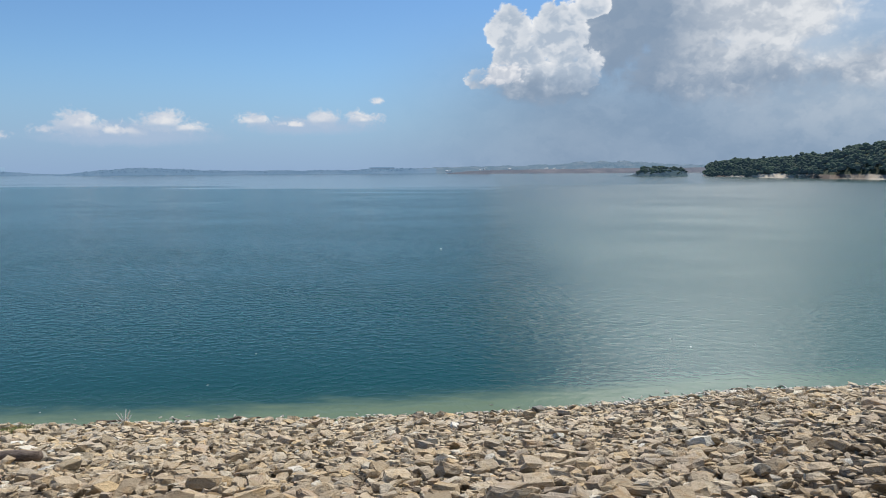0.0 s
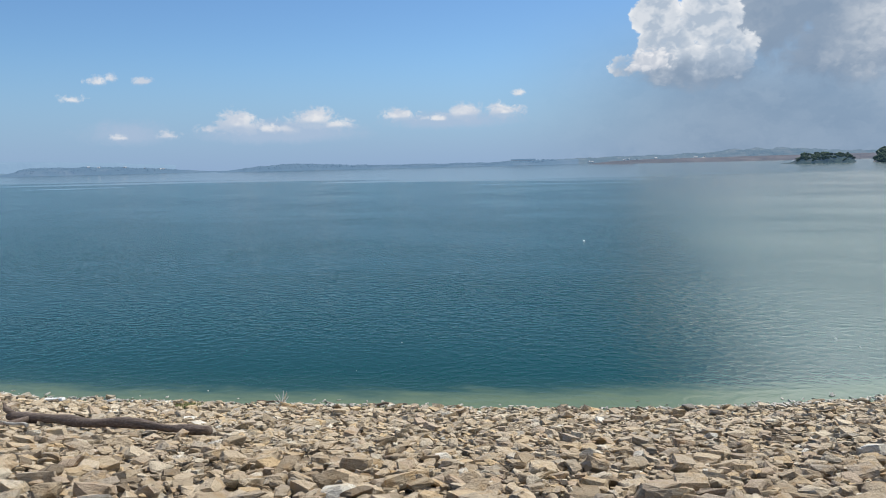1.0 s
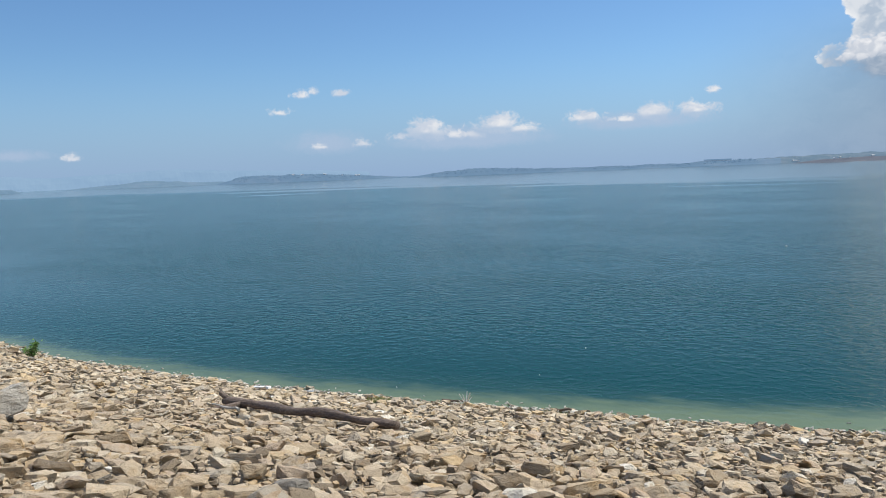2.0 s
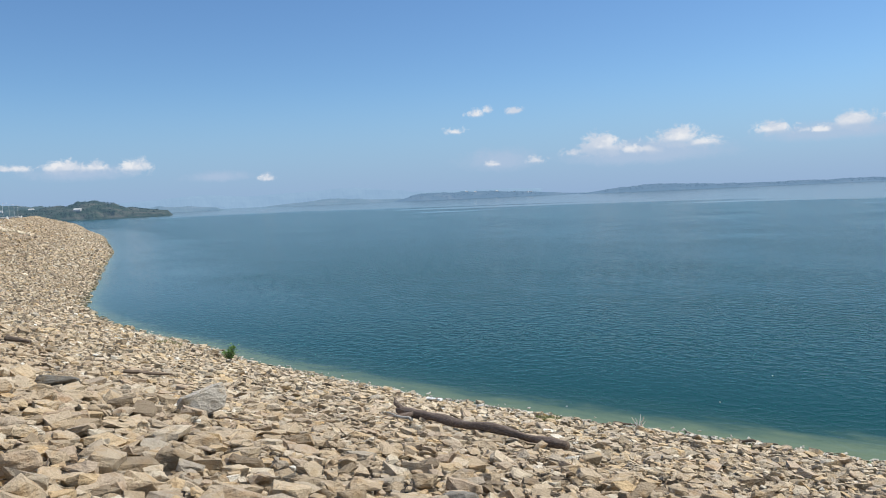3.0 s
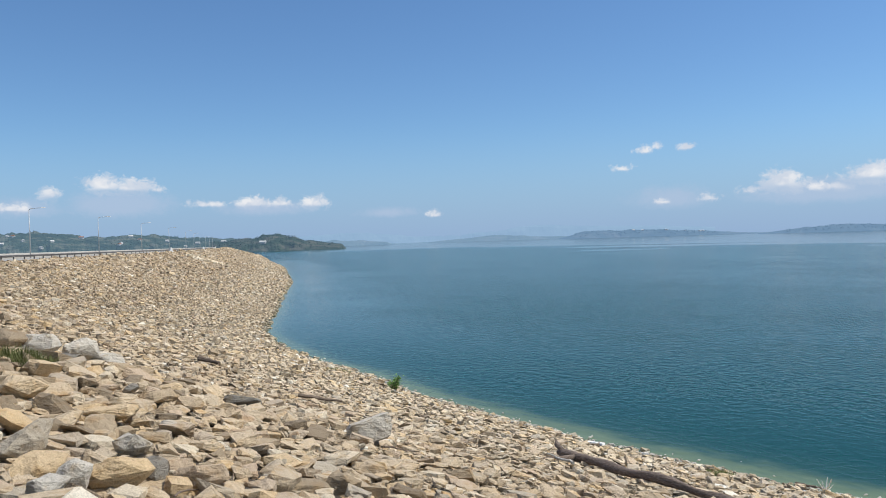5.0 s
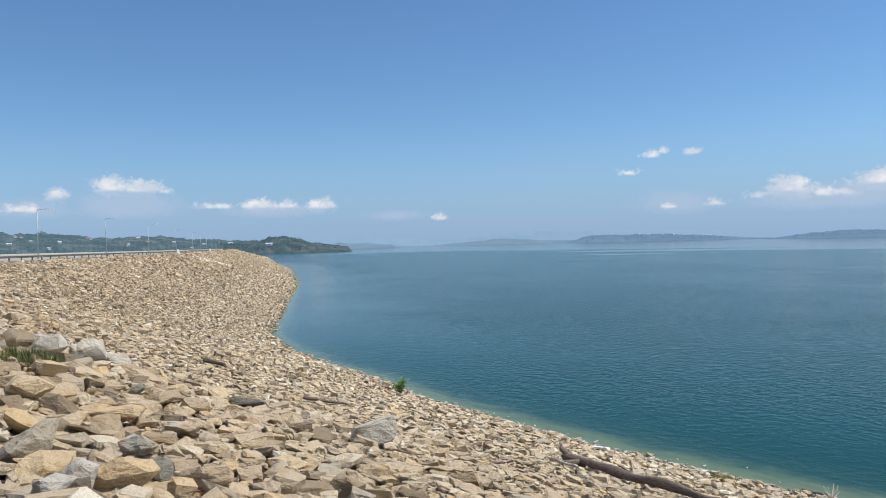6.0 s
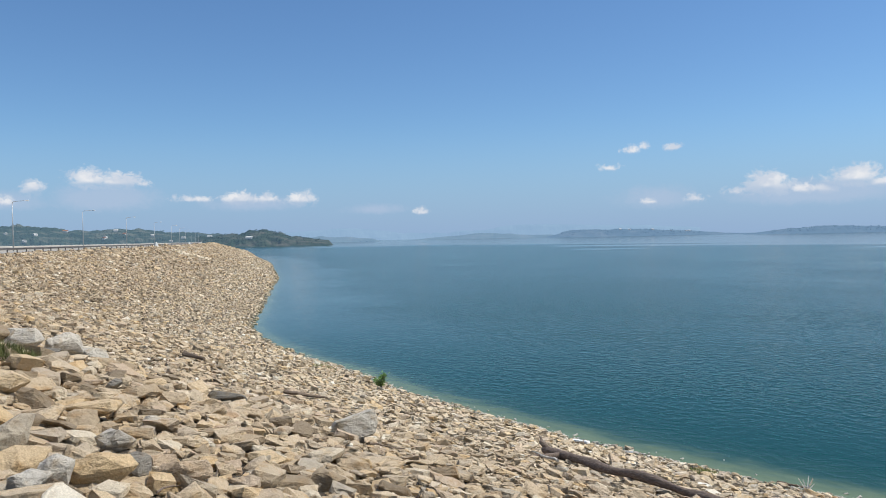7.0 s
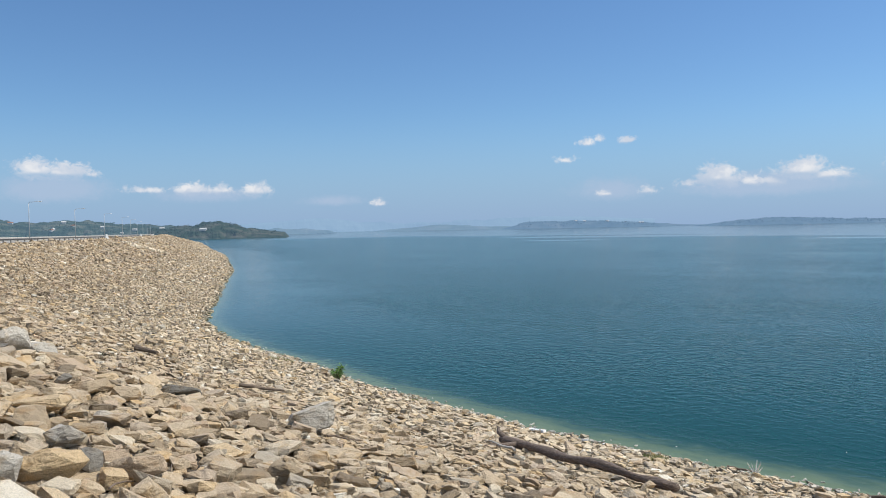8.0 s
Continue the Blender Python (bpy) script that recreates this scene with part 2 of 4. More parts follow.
stone_white = stone_material("pale_fresh_stone", "island", [(0.0, (0.70, 0.60, 0.45)), (1.0, (0.82, 0.75, 0.63))])

soil, n, b = material("bank_soil")
n.put(b.inputs["Base Color"], n.mix(n.noise(n.at, 4.0, 5), rgb(0.055, 0.043, 0.032), rgb(0.11, 0.088, 0.064)))
b.inputs["Roughness"].default_value = 0.95
bump(n, b, n.noise(n.at, 9.0, 6, 0.7), 1.0, 0.1)


def softplus(n, x, width):
    e = n.math("EXPONENT", n.math("MINIMUM", n.math("DIVIDE", x, width), 30.0))
    return n.math("MULTIPLY", n.math("LOGARITHM", n.math("ADD", e, 1.0), 2.718282), width)


# bends of the waterline: place along x, half width and how far it steps out, in metres
SWELLS = [(-80, 17, -1.9), (-180, 45, 2.3), (-300, 60, 0.8), (-47, 6, 0.7), (-24, 9, -0.35), (13, 5, 0.9)]

water_mat, n, b = material("reservoir_water")
p = n.add("ShaderNodeSeparateXYZ", i0=n.at).outputs
shore_y = n.math("ADD", 28.45, n.math("ADD", softplus(n, n.math("SUBTRACT", n.math("MULTIPLY", p[0], -0.512), 29.0), 6.3),
                                     softplus(n, n.math("MULTIPLY", p[0], 0.24), 2.0)))
_g = n.math("DIVIDE", n.math("ADD", p[0], 275.0), 130.0)
shore_y = n.math("ADD", shore_y, n.math("MULTIPLY", n.math("EXPONENT", n.math("MULTIPLY", n.math("MULTIPLY", _g, _g), -1.0)), 6.5))
shore_y = n.math("SUBTRACT", shore_y, n.math("MULTIPLY", softplus(n, n.math("SUBTRACT", n.math("MULTIPLY", p[0], -1.0), 480.0), 40.0), 0.045))
for _c, _w, _h in SWELLS:
    _g = n.math("DIVIDE", n.math("SUBTRACT", p[0], _c), _w)
    shore_y = n.math("ADD", shore_y, n.math("MULTIPLY", n.math("EXPONENT", n.math("MULTIPLY", n.math("MULTIPLY", _g, _g), -1.0)), _h))
off = n.math("SUBTRACT", p[1], shore_y)                                    # metres out from the waterline
slick = n.noise(n.vec("MULTIPLY", n.at, (0.0022, 0.0075, 1.0)), 1.0, 5, 0.65, distortion=0.8)
mottle = n.noise(n.vec("MULTIPLY", n.at, (0.05, 0.05, 1.0)), 1.0, 4, 0.6)
deep = n.mix(mottle, rgb(0.003, 0.045, 0.040), rgb(0.004, 0.056, 0.050))
wisp = n.noise(n.vec("MULTIPLY", n.at, (0.35, 0.9, 1.0)), 1.0, 5, 0.65)
algae = n.math("ADD", off, n.math("MULTIPLY", n.math("SUBTRACT", wisp, 0.5), 3.2))
bloom = n.smooth(p[0], -14.0, 4.0)                                        # the scum gathers in the corner of the bay
col = n.mix(n.math("MULTIPLY", n.smooth(algae, 6.0, 0.5), 0.8), deep, rgb(0.030, 0.082, 0.068))
col = n.mix(n.math("MULTIPLY", n.smooth(n.math("SUBTRACT", algae, n.math("MULTIPLY", bloom, 1.0)), 2.9, 0.2), 0.8), col, rgb(0.17, 0.22, 0.12))
gust = n.smooth(n.noise(n.vec("MULTIPLY", n.at, (0.018, 0.03, 1.0)), 1.0, 3, 0.6), 0.25, 0.7)
calm = n.math("MULTIPLY", n.smooth(n.math("ADD", off, n.math("MULTIPLY", n.math("SUBTRACT", slick, 0.5), 900.0)), 350.0, 440.0), 1.0)
lee = n.math("MULTIPLY", n.math("MULTIPLY", n.smooth(n.math("ADD", off, n.math("MULTIPLY", mottle, 22.0)), 42.0, 14.0), n.smooth(p[0], -45.0, -95.0)), 0.45)
calm = n.math("MAXIMUM", calm, lee)
bay = n.math("MULTIPLY", n.smooth(n.math("ADD", n.math("SUBTRACT", p[0], n.math("MULTIPLY", off, 0.06)), n.math("MULTIPLY", mottle, 8.0)), 5.5, 18.0), n.math("ADD", 0.62, n.math("MULTIPLY", gust, 0.3)))
# milky green water; its paleness also paints in the cloud's reflection
milky_reflection = n.math("MULTIPLY", bay, n.math("MULTIPLY", n.smooth(off, 260.0, 10.0), 0.6))
n.put(b.inputs["Base Color"], n.mix(milky_reflection, col, rgb(0.040, 0.130, 0.104)))
n.put(b.inputs["IOR"], n.math("ADD", 1.14, n.math("MULTIPLY", n.math("MAXIMUM", calm, bay), 0.20)))         # ruffled water mirrors less
n.put(b.inputs["Roughness"], n.math("ADD", n.math("SUBTRACT", 0.15, n.math("MULTIPLY", calm, 0.07)), n.math("MULTIPLY", bay, 0.10)))
wander = n.vec("ADD", n.vec("MULTIPLY", n.at, (0.85, 1.0, 1.0)), n.vec("MULTIPLY", n.noise(n.at, 0.12, 3, color=True), (3.0, 3.0, 0.0)))
wavelet = n.noise(wander, 1.8, 2, 0.5, distortion=0.7)
ripple = n.math("ADD", n.math("MULTIPLY", n.math("POWER", wavelet, 2.0), 1.5),
                n.math("ADD", n.math("MULTIPLY", n.noise(wander, 0.45, 3, 0.55), 0.25), n.math("MULTIPLY", n.noise(n.at, 5.0, 2, 0.5), 0.14)))
still = n.math("MULTIPLY", n.math("SUBTRACT", 1.0, n.math("MULTIPLY", calm, 0.95)), n.math("ADD", 0.4, n.math("MULTIPLY", n.smooth(off, 2.0, 30.0), 0.6)))
amount = n.math("MULTIPLY", still, n.math("ADD", 0.09, n.math("MULTIPLY", gust, 0.28)))
bm_node = n.add("ShaderNodeBump", Strength=amount, Distance=0.30, Height=ripple)
n.put(b.inputs["Normal"], bm_node.outputs[0])


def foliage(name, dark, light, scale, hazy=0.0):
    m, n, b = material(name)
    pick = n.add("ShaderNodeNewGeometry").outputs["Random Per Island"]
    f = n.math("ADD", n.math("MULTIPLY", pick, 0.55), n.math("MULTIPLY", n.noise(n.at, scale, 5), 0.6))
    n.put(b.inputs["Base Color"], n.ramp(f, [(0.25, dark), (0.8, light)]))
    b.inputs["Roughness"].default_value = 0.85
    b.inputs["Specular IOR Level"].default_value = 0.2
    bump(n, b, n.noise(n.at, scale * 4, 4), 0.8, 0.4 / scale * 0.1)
    # hazy: blue emission on the leaves that stands in for distance haze
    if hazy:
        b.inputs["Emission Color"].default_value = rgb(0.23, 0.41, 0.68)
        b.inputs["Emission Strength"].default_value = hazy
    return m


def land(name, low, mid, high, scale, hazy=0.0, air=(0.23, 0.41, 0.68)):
    """Far land: scrub, fields and bare patches. hazy: strength of an emission, coloured air, that paints in distance
    haze.
    """
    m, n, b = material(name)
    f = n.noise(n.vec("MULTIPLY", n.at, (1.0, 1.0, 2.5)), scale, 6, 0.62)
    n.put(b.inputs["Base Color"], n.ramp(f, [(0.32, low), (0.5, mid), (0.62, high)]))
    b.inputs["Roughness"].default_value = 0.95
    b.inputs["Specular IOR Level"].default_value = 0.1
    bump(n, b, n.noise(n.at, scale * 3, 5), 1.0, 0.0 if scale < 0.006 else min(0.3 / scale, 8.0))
    # the land gives off no light; this glow imitates haze
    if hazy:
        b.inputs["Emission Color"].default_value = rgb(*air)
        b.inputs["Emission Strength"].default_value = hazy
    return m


def plain(name, c1, c2, scale, rough=0.7, metal=0.0, bumps=0.2, dist=0.01, hazy=0.0):
    m, n, b = material(name)
    n.put(b.inputs["Base Color"], n.mix(n.noise(n.at, scale, 5, 0.6), rgb(*c1), rgb(*c2)))
    n.put(b.inputs["Roughness"], n.math("ADD", rough - 0.08, n.math("MULTIPLY", n.noise(n.at, scale * 3, 3), 0.16)))
    b.inputs["Metallic"].default_value = metal
    bump(n, b, n.noise(n.at, scale * 4, 4), bumps, dist)
    # hazy: faint blue glow laid over the material as distance haze
    if hazy:
        b.inputs["Emission Color"].default_value = rgb(0.23, 0.41, 0.68)
        b.inputs["Emission Strength"].default_value = hazy
    return m


concrete = plain("pale_concrete", (0.46, 0.43, 0.38), (0.58, 0.55, 0.49), 1.2, 0.85)
asphalt = plain("dusty_road", (0.30, 0.285, 0.26), (0.40, 0.38, 0.345), 0.8, 0.9)
galvanised = plain("galvanised_steel", (0.44, 0.46, 0.48), (0.56, 0.58, 0.60), 6.0, 0.6, 0.2, 0.05)
rail_steel = plain("weathered_rail", (0.13, 0.12, 0.11), (0.24, 0.22, 0.20), 3.0, 0.6, 0.4, 0.1)
white_paint = plain("white_paint", (0.74, 0.74, 0.72), (0.82, 0.82, 0.80), 4.0, 0.5)
foam_white = plain("white_foam", (0.72, 0.72, 0.70), (0.85, 0.85, 0.83), 8.0, 0.8)
drift_pale = plain("bleached_drift", (0.44, 0.40, 0.33), (0.66, 0.62, 0.54), 9.0, 0.85)
# plaster of the far houses, with haze added as emission
plaster = plain("house_plaster", (0.48, 0.46, 0.43), (0.60, 0.58, 0.55), 0.5, 0.85, hazy=0.15)
roof_red = plain("roof_tile", (0.30, 0.14, 0.09), (0.40, 0.20, 0.13), 0.7, 0.85)
dead_wood = plain("silver_dead_wood", (0.66, 0.63, 0.57), (0.80, 0.77, 0.71), 30.0, 0.85, 0.0, 0.5)
twig_wood = plain("dark_driftwood", (0.13, 0.095, 0.07), (0.22, 0.17, 0.125), 12.0, 0.9, 0.0, 0.8, 0.02)
lamp_glass = plain("lamp_diffuser", (0.80, 0.80, 0.78), (0.88, 0.88, 0.86), 4.0, 0.3)

bark, n, b = material("wet_log_bark")
grainy = n.noise(n.vec("MULTIPLY", n.at, (1.2, 9.0, 9.0)), 3.0, 6, 0.65)
n.put(b.inputs["Base Color"], n.ramp(grainy, [(0.3, (0.08, 0.058, 0.046)), (0.5, (0.16, 0.118, 0.092)), (0.72, (0.30, 0.235, 0.185))]))
b.inputs["Roughness"].default_value = 0.85
bump(n, b, grainy, 1.0, 0.03)

grass_green = foliage("bank_grass_blades", (0.08, 0.10, 0.03), (0.19, 0.20, 0.08), 6.0)
algae_green = foliage("waterside_weed", (0.16, 0.20, 0.06), (0.28, 0.32, 0.12), 5.0)
leaf_green = foliage("shrub_leaf", (0.07, 0.16, 0.03), (0.18, 0.31, 0.08), 5.0)

# ---- the dam bank ----
SLOPE, CREST_D, CREST_Z = 3.6, 32.4, 9.0
ROAD_W = 12.0


def sp(x, wd):
    return np.logaddexp(0, np.asarray(x) / wd) * wd


def shore(x):
    x = np.asarray(x, float)
    y = 28.45 + sp(-0.512 * x - 29.0, 6.3) + sp(0.24 * x, 2.0) + 6.5 * np.exp(-((x + 275) / 130) ** 2) - 0.045 * sp(-x - 480, 40.0)
    return y + sum(h_ * np.exp(-((x - c_) / w_) ** 2) for c_, w_, h_ in SWELLS)


# the waterline, stepped evenly along its own length, with its landward normal
_x = np.linspace(120, -760, 8000)
_y = shore(_x)
_s = np.concatenate([[0], np.cumsum(np.hypot(np.diff(_x), np.diff(_y)))])
S_END = float(_s[-1])


def on_bank(s, d):
    """Plan position s metres along the waterline and d metres up the bank from it."""
    s, d = np.asarray(s, float), np.asarray(d, float)
    x, y = np.interp(s, _s, _x), np.interp(s, _s, _y)
    tx, ty = np.interp(s + 0.5, _s, _x) - np.interp(s - 0.5, _s, _x), np.interp(s + 0.5, _s, _y) - np.interp(s - 0.5, _s, _y)
    k = np.hypot(tx, ty)
    return x - ty / k * d, y + tx / k * d


def height(d):
    d = np.asarray(d, float)
    return np.where(d < CREST_D, d / SLOPE - 0.3 * np.sin(np.pi * np.clip(d / CREST_D, 0, 1)), CREST_Z)       # slightly hollow


def hump(x, y):
    """A swell of tipped stone near the top of the bank."""
    return 0.9 * np.exp(-((np.asarray(x) + 19) / 7) ** 2 - ((np.asarray(y) - 4) / 6.5) ** 2)


def ground_z(x, y):
    """Height of the bank under a plan position."""
    i = int(np.argmin((_x - x) ** 2 + (_y - y) ** 2))
    d = math.hypot(_x[i] - x, _y[i] - y) * (1 if y < float(shore(x)) else -1)
    return float(height(d)) + float(hump(x, y))


def s_at(x):
    return float(np.interp(-x, -_x, _s))


def mesh_object(name, verts, faces, mat, parent=None, smooth=False):
    me = bpy.data.meshes.new(name)
    me.from_pydata([tuple(map(float, v)) for v in verts], [], [tuple(map(int, f)) for f in faces])
    me.materials.append(mat)
    me.update()
    if smooth:
        me.polygons.foreach_set("use_smooth", [True] * len(me.polygons))
    ob = new(name, me)
    if parent:
        ob.parent = parent
    return ob


def part(name, bm, mat, parent, label="", smooth=False):
    me = bpy.data.meshes.new(name)
    bm.to_mesh(me)
    bm.free()
    me.materials.append(mat)
    if smooth:
        me.polygons.foreach_set("use_smooth", [True] * len(me.polygons))
    ob = new(name, me)
    ob.parent = parent
    if label:
        ob["label"] = label
    return ob


def sweep(name, d_z, s_values, mat, parent=None, closed=True, lift=False):
    """A strip of one cross-section, points (d, z), carried along the bank."""
    verts, faces, k = [], [], len(d_z)
    for s in s_values:
        for d, z in d_z:
            x, y = on_bank(s, d)
            verts.append((float(x), float(y), z + (float(hump(x, y)) if lift and d < CREST_D else 0.0)))
    for i in range(len(s_values) - 1):
        for j in range(k if closed else k - 1):
            a, b_ = i * k + j, i * k + (j + 1) % k
            faces.append((a, b_, b_ + k, a + k))
    if closed:
        faces += [tuple(range(k))[::-1], tuple(range((len(s_values) - 1) * k, len(s_values) * k))]
    return mesh_object(name, verts, faces, mat, parent)


s_line = np.concatenate([np.arange(0, 400, 3.0), np.arange(400, S_END, 10.0)])
bank_section = [(-26, -7.2), (-8, -2.22)] + [(q, float(height(q)) - 0.05) for q in range(0, 32, 2)] + [(CREST_D, CREST_Z - 0.02), (CREST_D + ROAD_W + 2.0, CREST_Z - 0.02), (CREST_D + ROAD_W + 32, -1.5), (CREST_D + ROAD_W + 32, -7.2)]
embankment = sweep("dam_embankment", bank_section, s_line, soil, lift=True)
tagged(embankment, "long curving earth dam bank faced with tan rubble stone", "dam", kind="structure")
road = sweep("road", [(CREST_D + 1.3, CREST_Z - 0.3), (CREST_D + 1.3, CREST_Z + 0.04), (CREST_D + 6, CREST_Z + 0.12), (CREST_D + ROAD_W - 0.6, CREST_Z + 0.04), (CREST_D + ROAD_W - 0.6, CREST_Z - 0.3)], s_line, asphalt)
tagged(road, "pale dusty road along the top of the dam", "road", kind="structure")
parapet = sweep("wall_parapet", [(CREST_D + ROAD_W - 0.2, CREST_Z - 0.3), (CREST_D + ROAD_W - 0.2, CREST_Z + 0.92), (CREST_D + ROAD_W - 0.12, CREST_Z + 0.98), (CREST_D + ROAD_W + 0.2, CREST_Z + 0.98), (CREST_D + ROAD_W + 0.28, CREST_Z + 0.92), (CREST_D + ROAD_W + 0.28, CREST_Z - 0.3)], s_line, concrete)
tagged(parapet, "low pale concrete parapet wall beside the dam road", "wall", kind="structure")

# the reservoir: one level sheet from under the bank to the horizon
xs = np.concatenate([-np.geomspace(5200, 60, 60), np.arange(-58, 60, 2.0), np.geomspace(60, 5200, 50)])
offs = np.concatenate([[-4, 0, 4, 12, 40], np.geomspace(100, 5200, 24)])
verts = [(x, float(shore(x)) + o, 0.0) for x in xs for o in offs]
k = len(offs)
faces = [(i * k + j, (i + 1) * k + j, (i + 1) * k + j + 1, i * k + j + 1) for i in range(len(xs) - 1) for j in range(k - 1)]
water = mesh_object("water", verts, faces, water_mat)
tagged(water, "rippled teal reservoir water with pale green algae by the stones", "water", kind="structure")
plainland = land("valley_floor", (0.06, 0.09, 0.03), (0.11, 0.12, 0.05), (0.20, 0.17, 0.10), 0.02)
g = 5400
ground = mesh_object("ground", [(-g, -g, -7), (g, -g, -7), (g, g, -7), (-g, g, -7)], [(0, 1, 2, 3)], plainland)
tagged(ground, "valley floor under the reservoir and behind the dam", "ground", kind="structure")

# ---- far shores ----
RIDGE_ROWS = [(-0.5, -1.0), (-0.46, 0.0), (-0.41, 0.05), (-0.37, 0.16), (-0.26, 0.50), (-0.13, 0.82), (0.0, 1.0), (0.25, 0.75), (0.5, -0.1)]


def ridge(name, mat, dist, depth, profile, foot=-0.6, rough=0.18, label="", category="hill", seed=0):
    """A strip of land across the water: crest heights in metres over bearings in degrees, sloping fore and aft.
    dist: metres, or (bearing, metres) pairs. Returns the object and a function that gives a place on its surface."""
    prof = sorted(profile)
    az_, hz = np.array([q[0] for q in prof], float), np.array([q[1] for q in prof], float)
    far = sorted(dist) if isinstance(dist, list) else [(-180, dist), (180, dist)]
    lo, hi = az_[0], az_[-1]
    count = max(60, int((hi - lo) * 20))

    def surface(a, r_):
        top = float(np.interp(a, az_, hz))
        h_ = float(np.interp(r_, [q[0] for q in RIDGE_ROWS], [q[1] for q in RIDGE_ROWS]))
        wob = noise.fractal(Vector((a * 0.9 + seed * 31.7, r_ * 5.0, seed * 7.1)), 0.9, 2.0, 4)
        fine = noise.fractal(Vector((a * 4.0 + seed, r_ * 9.0, 3.3)), 0.9, 2.0, 2)
        dd = float(np.interp(a, [q[0] for q in far], [q[1] for q in far]))
        dd += depth * r_ * min(1.0, 0.25 + top / 12.0) + (wob * depth * 0.08 if r_ < 0.3 else 0)
        z = foot + (h_ * (top - foot)) * (1 + rough * wob * (h_ > 0)) + fine * rough * min(top, 14.0) * 0.35 * (h_ > 0.1)
        return (-math.sin(radians(a)) * dd, math.cos(radians(a)) * dd, -3.0 if h_ < 0 else z)

    k = len(RIDGE_ROWS)
    verts = [surface(lo + (hi - lo) * i / count, q[0]) for i in range(count + 1) for q in RIDGE_ROWS]
    faces = [(i * k + j, i * k + j + 1, i * k + j + 1 + k, i * k + j + k) for i in range(count) for j in range(k - 1)]
    return tagged(mesh_object(name, verts, faces, mat), label, category, kind="structure"), surface


# figure after the scale: bluish glow added as haze, stronger with distance
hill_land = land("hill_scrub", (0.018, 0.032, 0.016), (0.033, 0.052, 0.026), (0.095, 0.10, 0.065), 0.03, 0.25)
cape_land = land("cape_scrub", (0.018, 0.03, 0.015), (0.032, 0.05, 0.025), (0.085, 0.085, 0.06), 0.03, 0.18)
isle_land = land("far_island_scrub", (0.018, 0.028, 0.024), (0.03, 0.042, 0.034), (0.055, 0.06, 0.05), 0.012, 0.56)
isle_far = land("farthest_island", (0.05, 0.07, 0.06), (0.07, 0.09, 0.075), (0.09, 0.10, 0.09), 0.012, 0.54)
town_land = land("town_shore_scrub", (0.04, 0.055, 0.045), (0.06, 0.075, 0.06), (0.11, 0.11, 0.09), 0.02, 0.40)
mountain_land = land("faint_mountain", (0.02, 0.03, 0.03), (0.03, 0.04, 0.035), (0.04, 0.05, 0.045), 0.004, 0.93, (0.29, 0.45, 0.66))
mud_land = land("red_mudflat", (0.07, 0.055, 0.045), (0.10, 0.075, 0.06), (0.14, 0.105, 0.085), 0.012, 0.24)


def rise(dist, el_):
    return 10 + dist * math.tan(radians(el_))


def crest(dist, pairs):
    return [(a, max(0.4, rise(dist, e))) for a, e in pairs]


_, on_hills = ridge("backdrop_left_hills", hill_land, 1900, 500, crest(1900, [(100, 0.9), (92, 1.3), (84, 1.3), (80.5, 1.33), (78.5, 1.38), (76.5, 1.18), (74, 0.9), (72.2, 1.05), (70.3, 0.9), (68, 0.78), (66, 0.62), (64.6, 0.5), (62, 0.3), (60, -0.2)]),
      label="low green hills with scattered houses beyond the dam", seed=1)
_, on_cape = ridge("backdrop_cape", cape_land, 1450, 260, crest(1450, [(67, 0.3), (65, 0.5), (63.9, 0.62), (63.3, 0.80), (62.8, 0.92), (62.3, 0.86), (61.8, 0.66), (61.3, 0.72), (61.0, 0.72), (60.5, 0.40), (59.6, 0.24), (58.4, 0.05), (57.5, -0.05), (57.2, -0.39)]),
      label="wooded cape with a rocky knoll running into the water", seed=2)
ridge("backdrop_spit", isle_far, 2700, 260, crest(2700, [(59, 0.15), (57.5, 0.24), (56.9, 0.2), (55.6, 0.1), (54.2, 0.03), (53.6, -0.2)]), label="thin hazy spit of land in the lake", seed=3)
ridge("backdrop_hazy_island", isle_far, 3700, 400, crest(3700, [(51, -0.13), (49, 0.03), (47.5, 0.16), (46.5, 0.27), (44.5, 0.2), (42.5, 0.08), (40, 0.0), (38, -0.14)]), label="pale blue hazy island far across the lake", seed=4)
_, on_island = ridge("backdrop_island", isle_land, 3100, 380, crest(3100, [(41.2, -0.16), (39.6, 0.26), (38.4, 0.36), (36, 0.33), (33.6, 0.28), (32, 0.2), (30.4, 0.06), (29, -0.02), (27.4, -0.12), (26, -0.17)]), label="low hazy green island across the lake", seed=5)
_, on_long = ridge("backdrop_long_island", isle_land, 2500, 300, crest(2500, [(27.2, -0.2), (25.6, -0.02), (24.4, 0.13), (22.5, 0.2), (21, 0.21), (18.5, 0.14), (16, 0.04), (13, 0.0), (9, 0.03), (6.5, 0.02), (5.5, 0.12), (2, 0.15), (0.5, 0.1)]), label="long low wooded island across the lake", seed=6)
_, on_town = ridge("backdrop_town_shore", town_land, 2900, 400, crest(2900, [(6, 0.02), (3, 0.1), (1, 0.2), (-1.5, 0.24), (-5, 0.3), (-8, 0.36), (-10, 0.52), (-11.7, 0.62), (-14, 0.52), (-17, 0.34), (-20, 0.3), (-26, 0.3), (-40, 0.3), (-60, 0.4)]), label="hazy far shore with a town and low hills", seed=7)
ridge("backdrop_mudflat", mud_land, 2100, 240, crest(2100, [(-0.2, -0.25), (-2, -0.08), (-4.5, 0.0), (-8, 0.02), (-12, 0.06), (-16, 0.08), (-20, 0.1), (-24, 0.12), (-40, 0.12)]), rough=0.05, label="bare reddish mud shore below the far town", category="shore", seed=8)

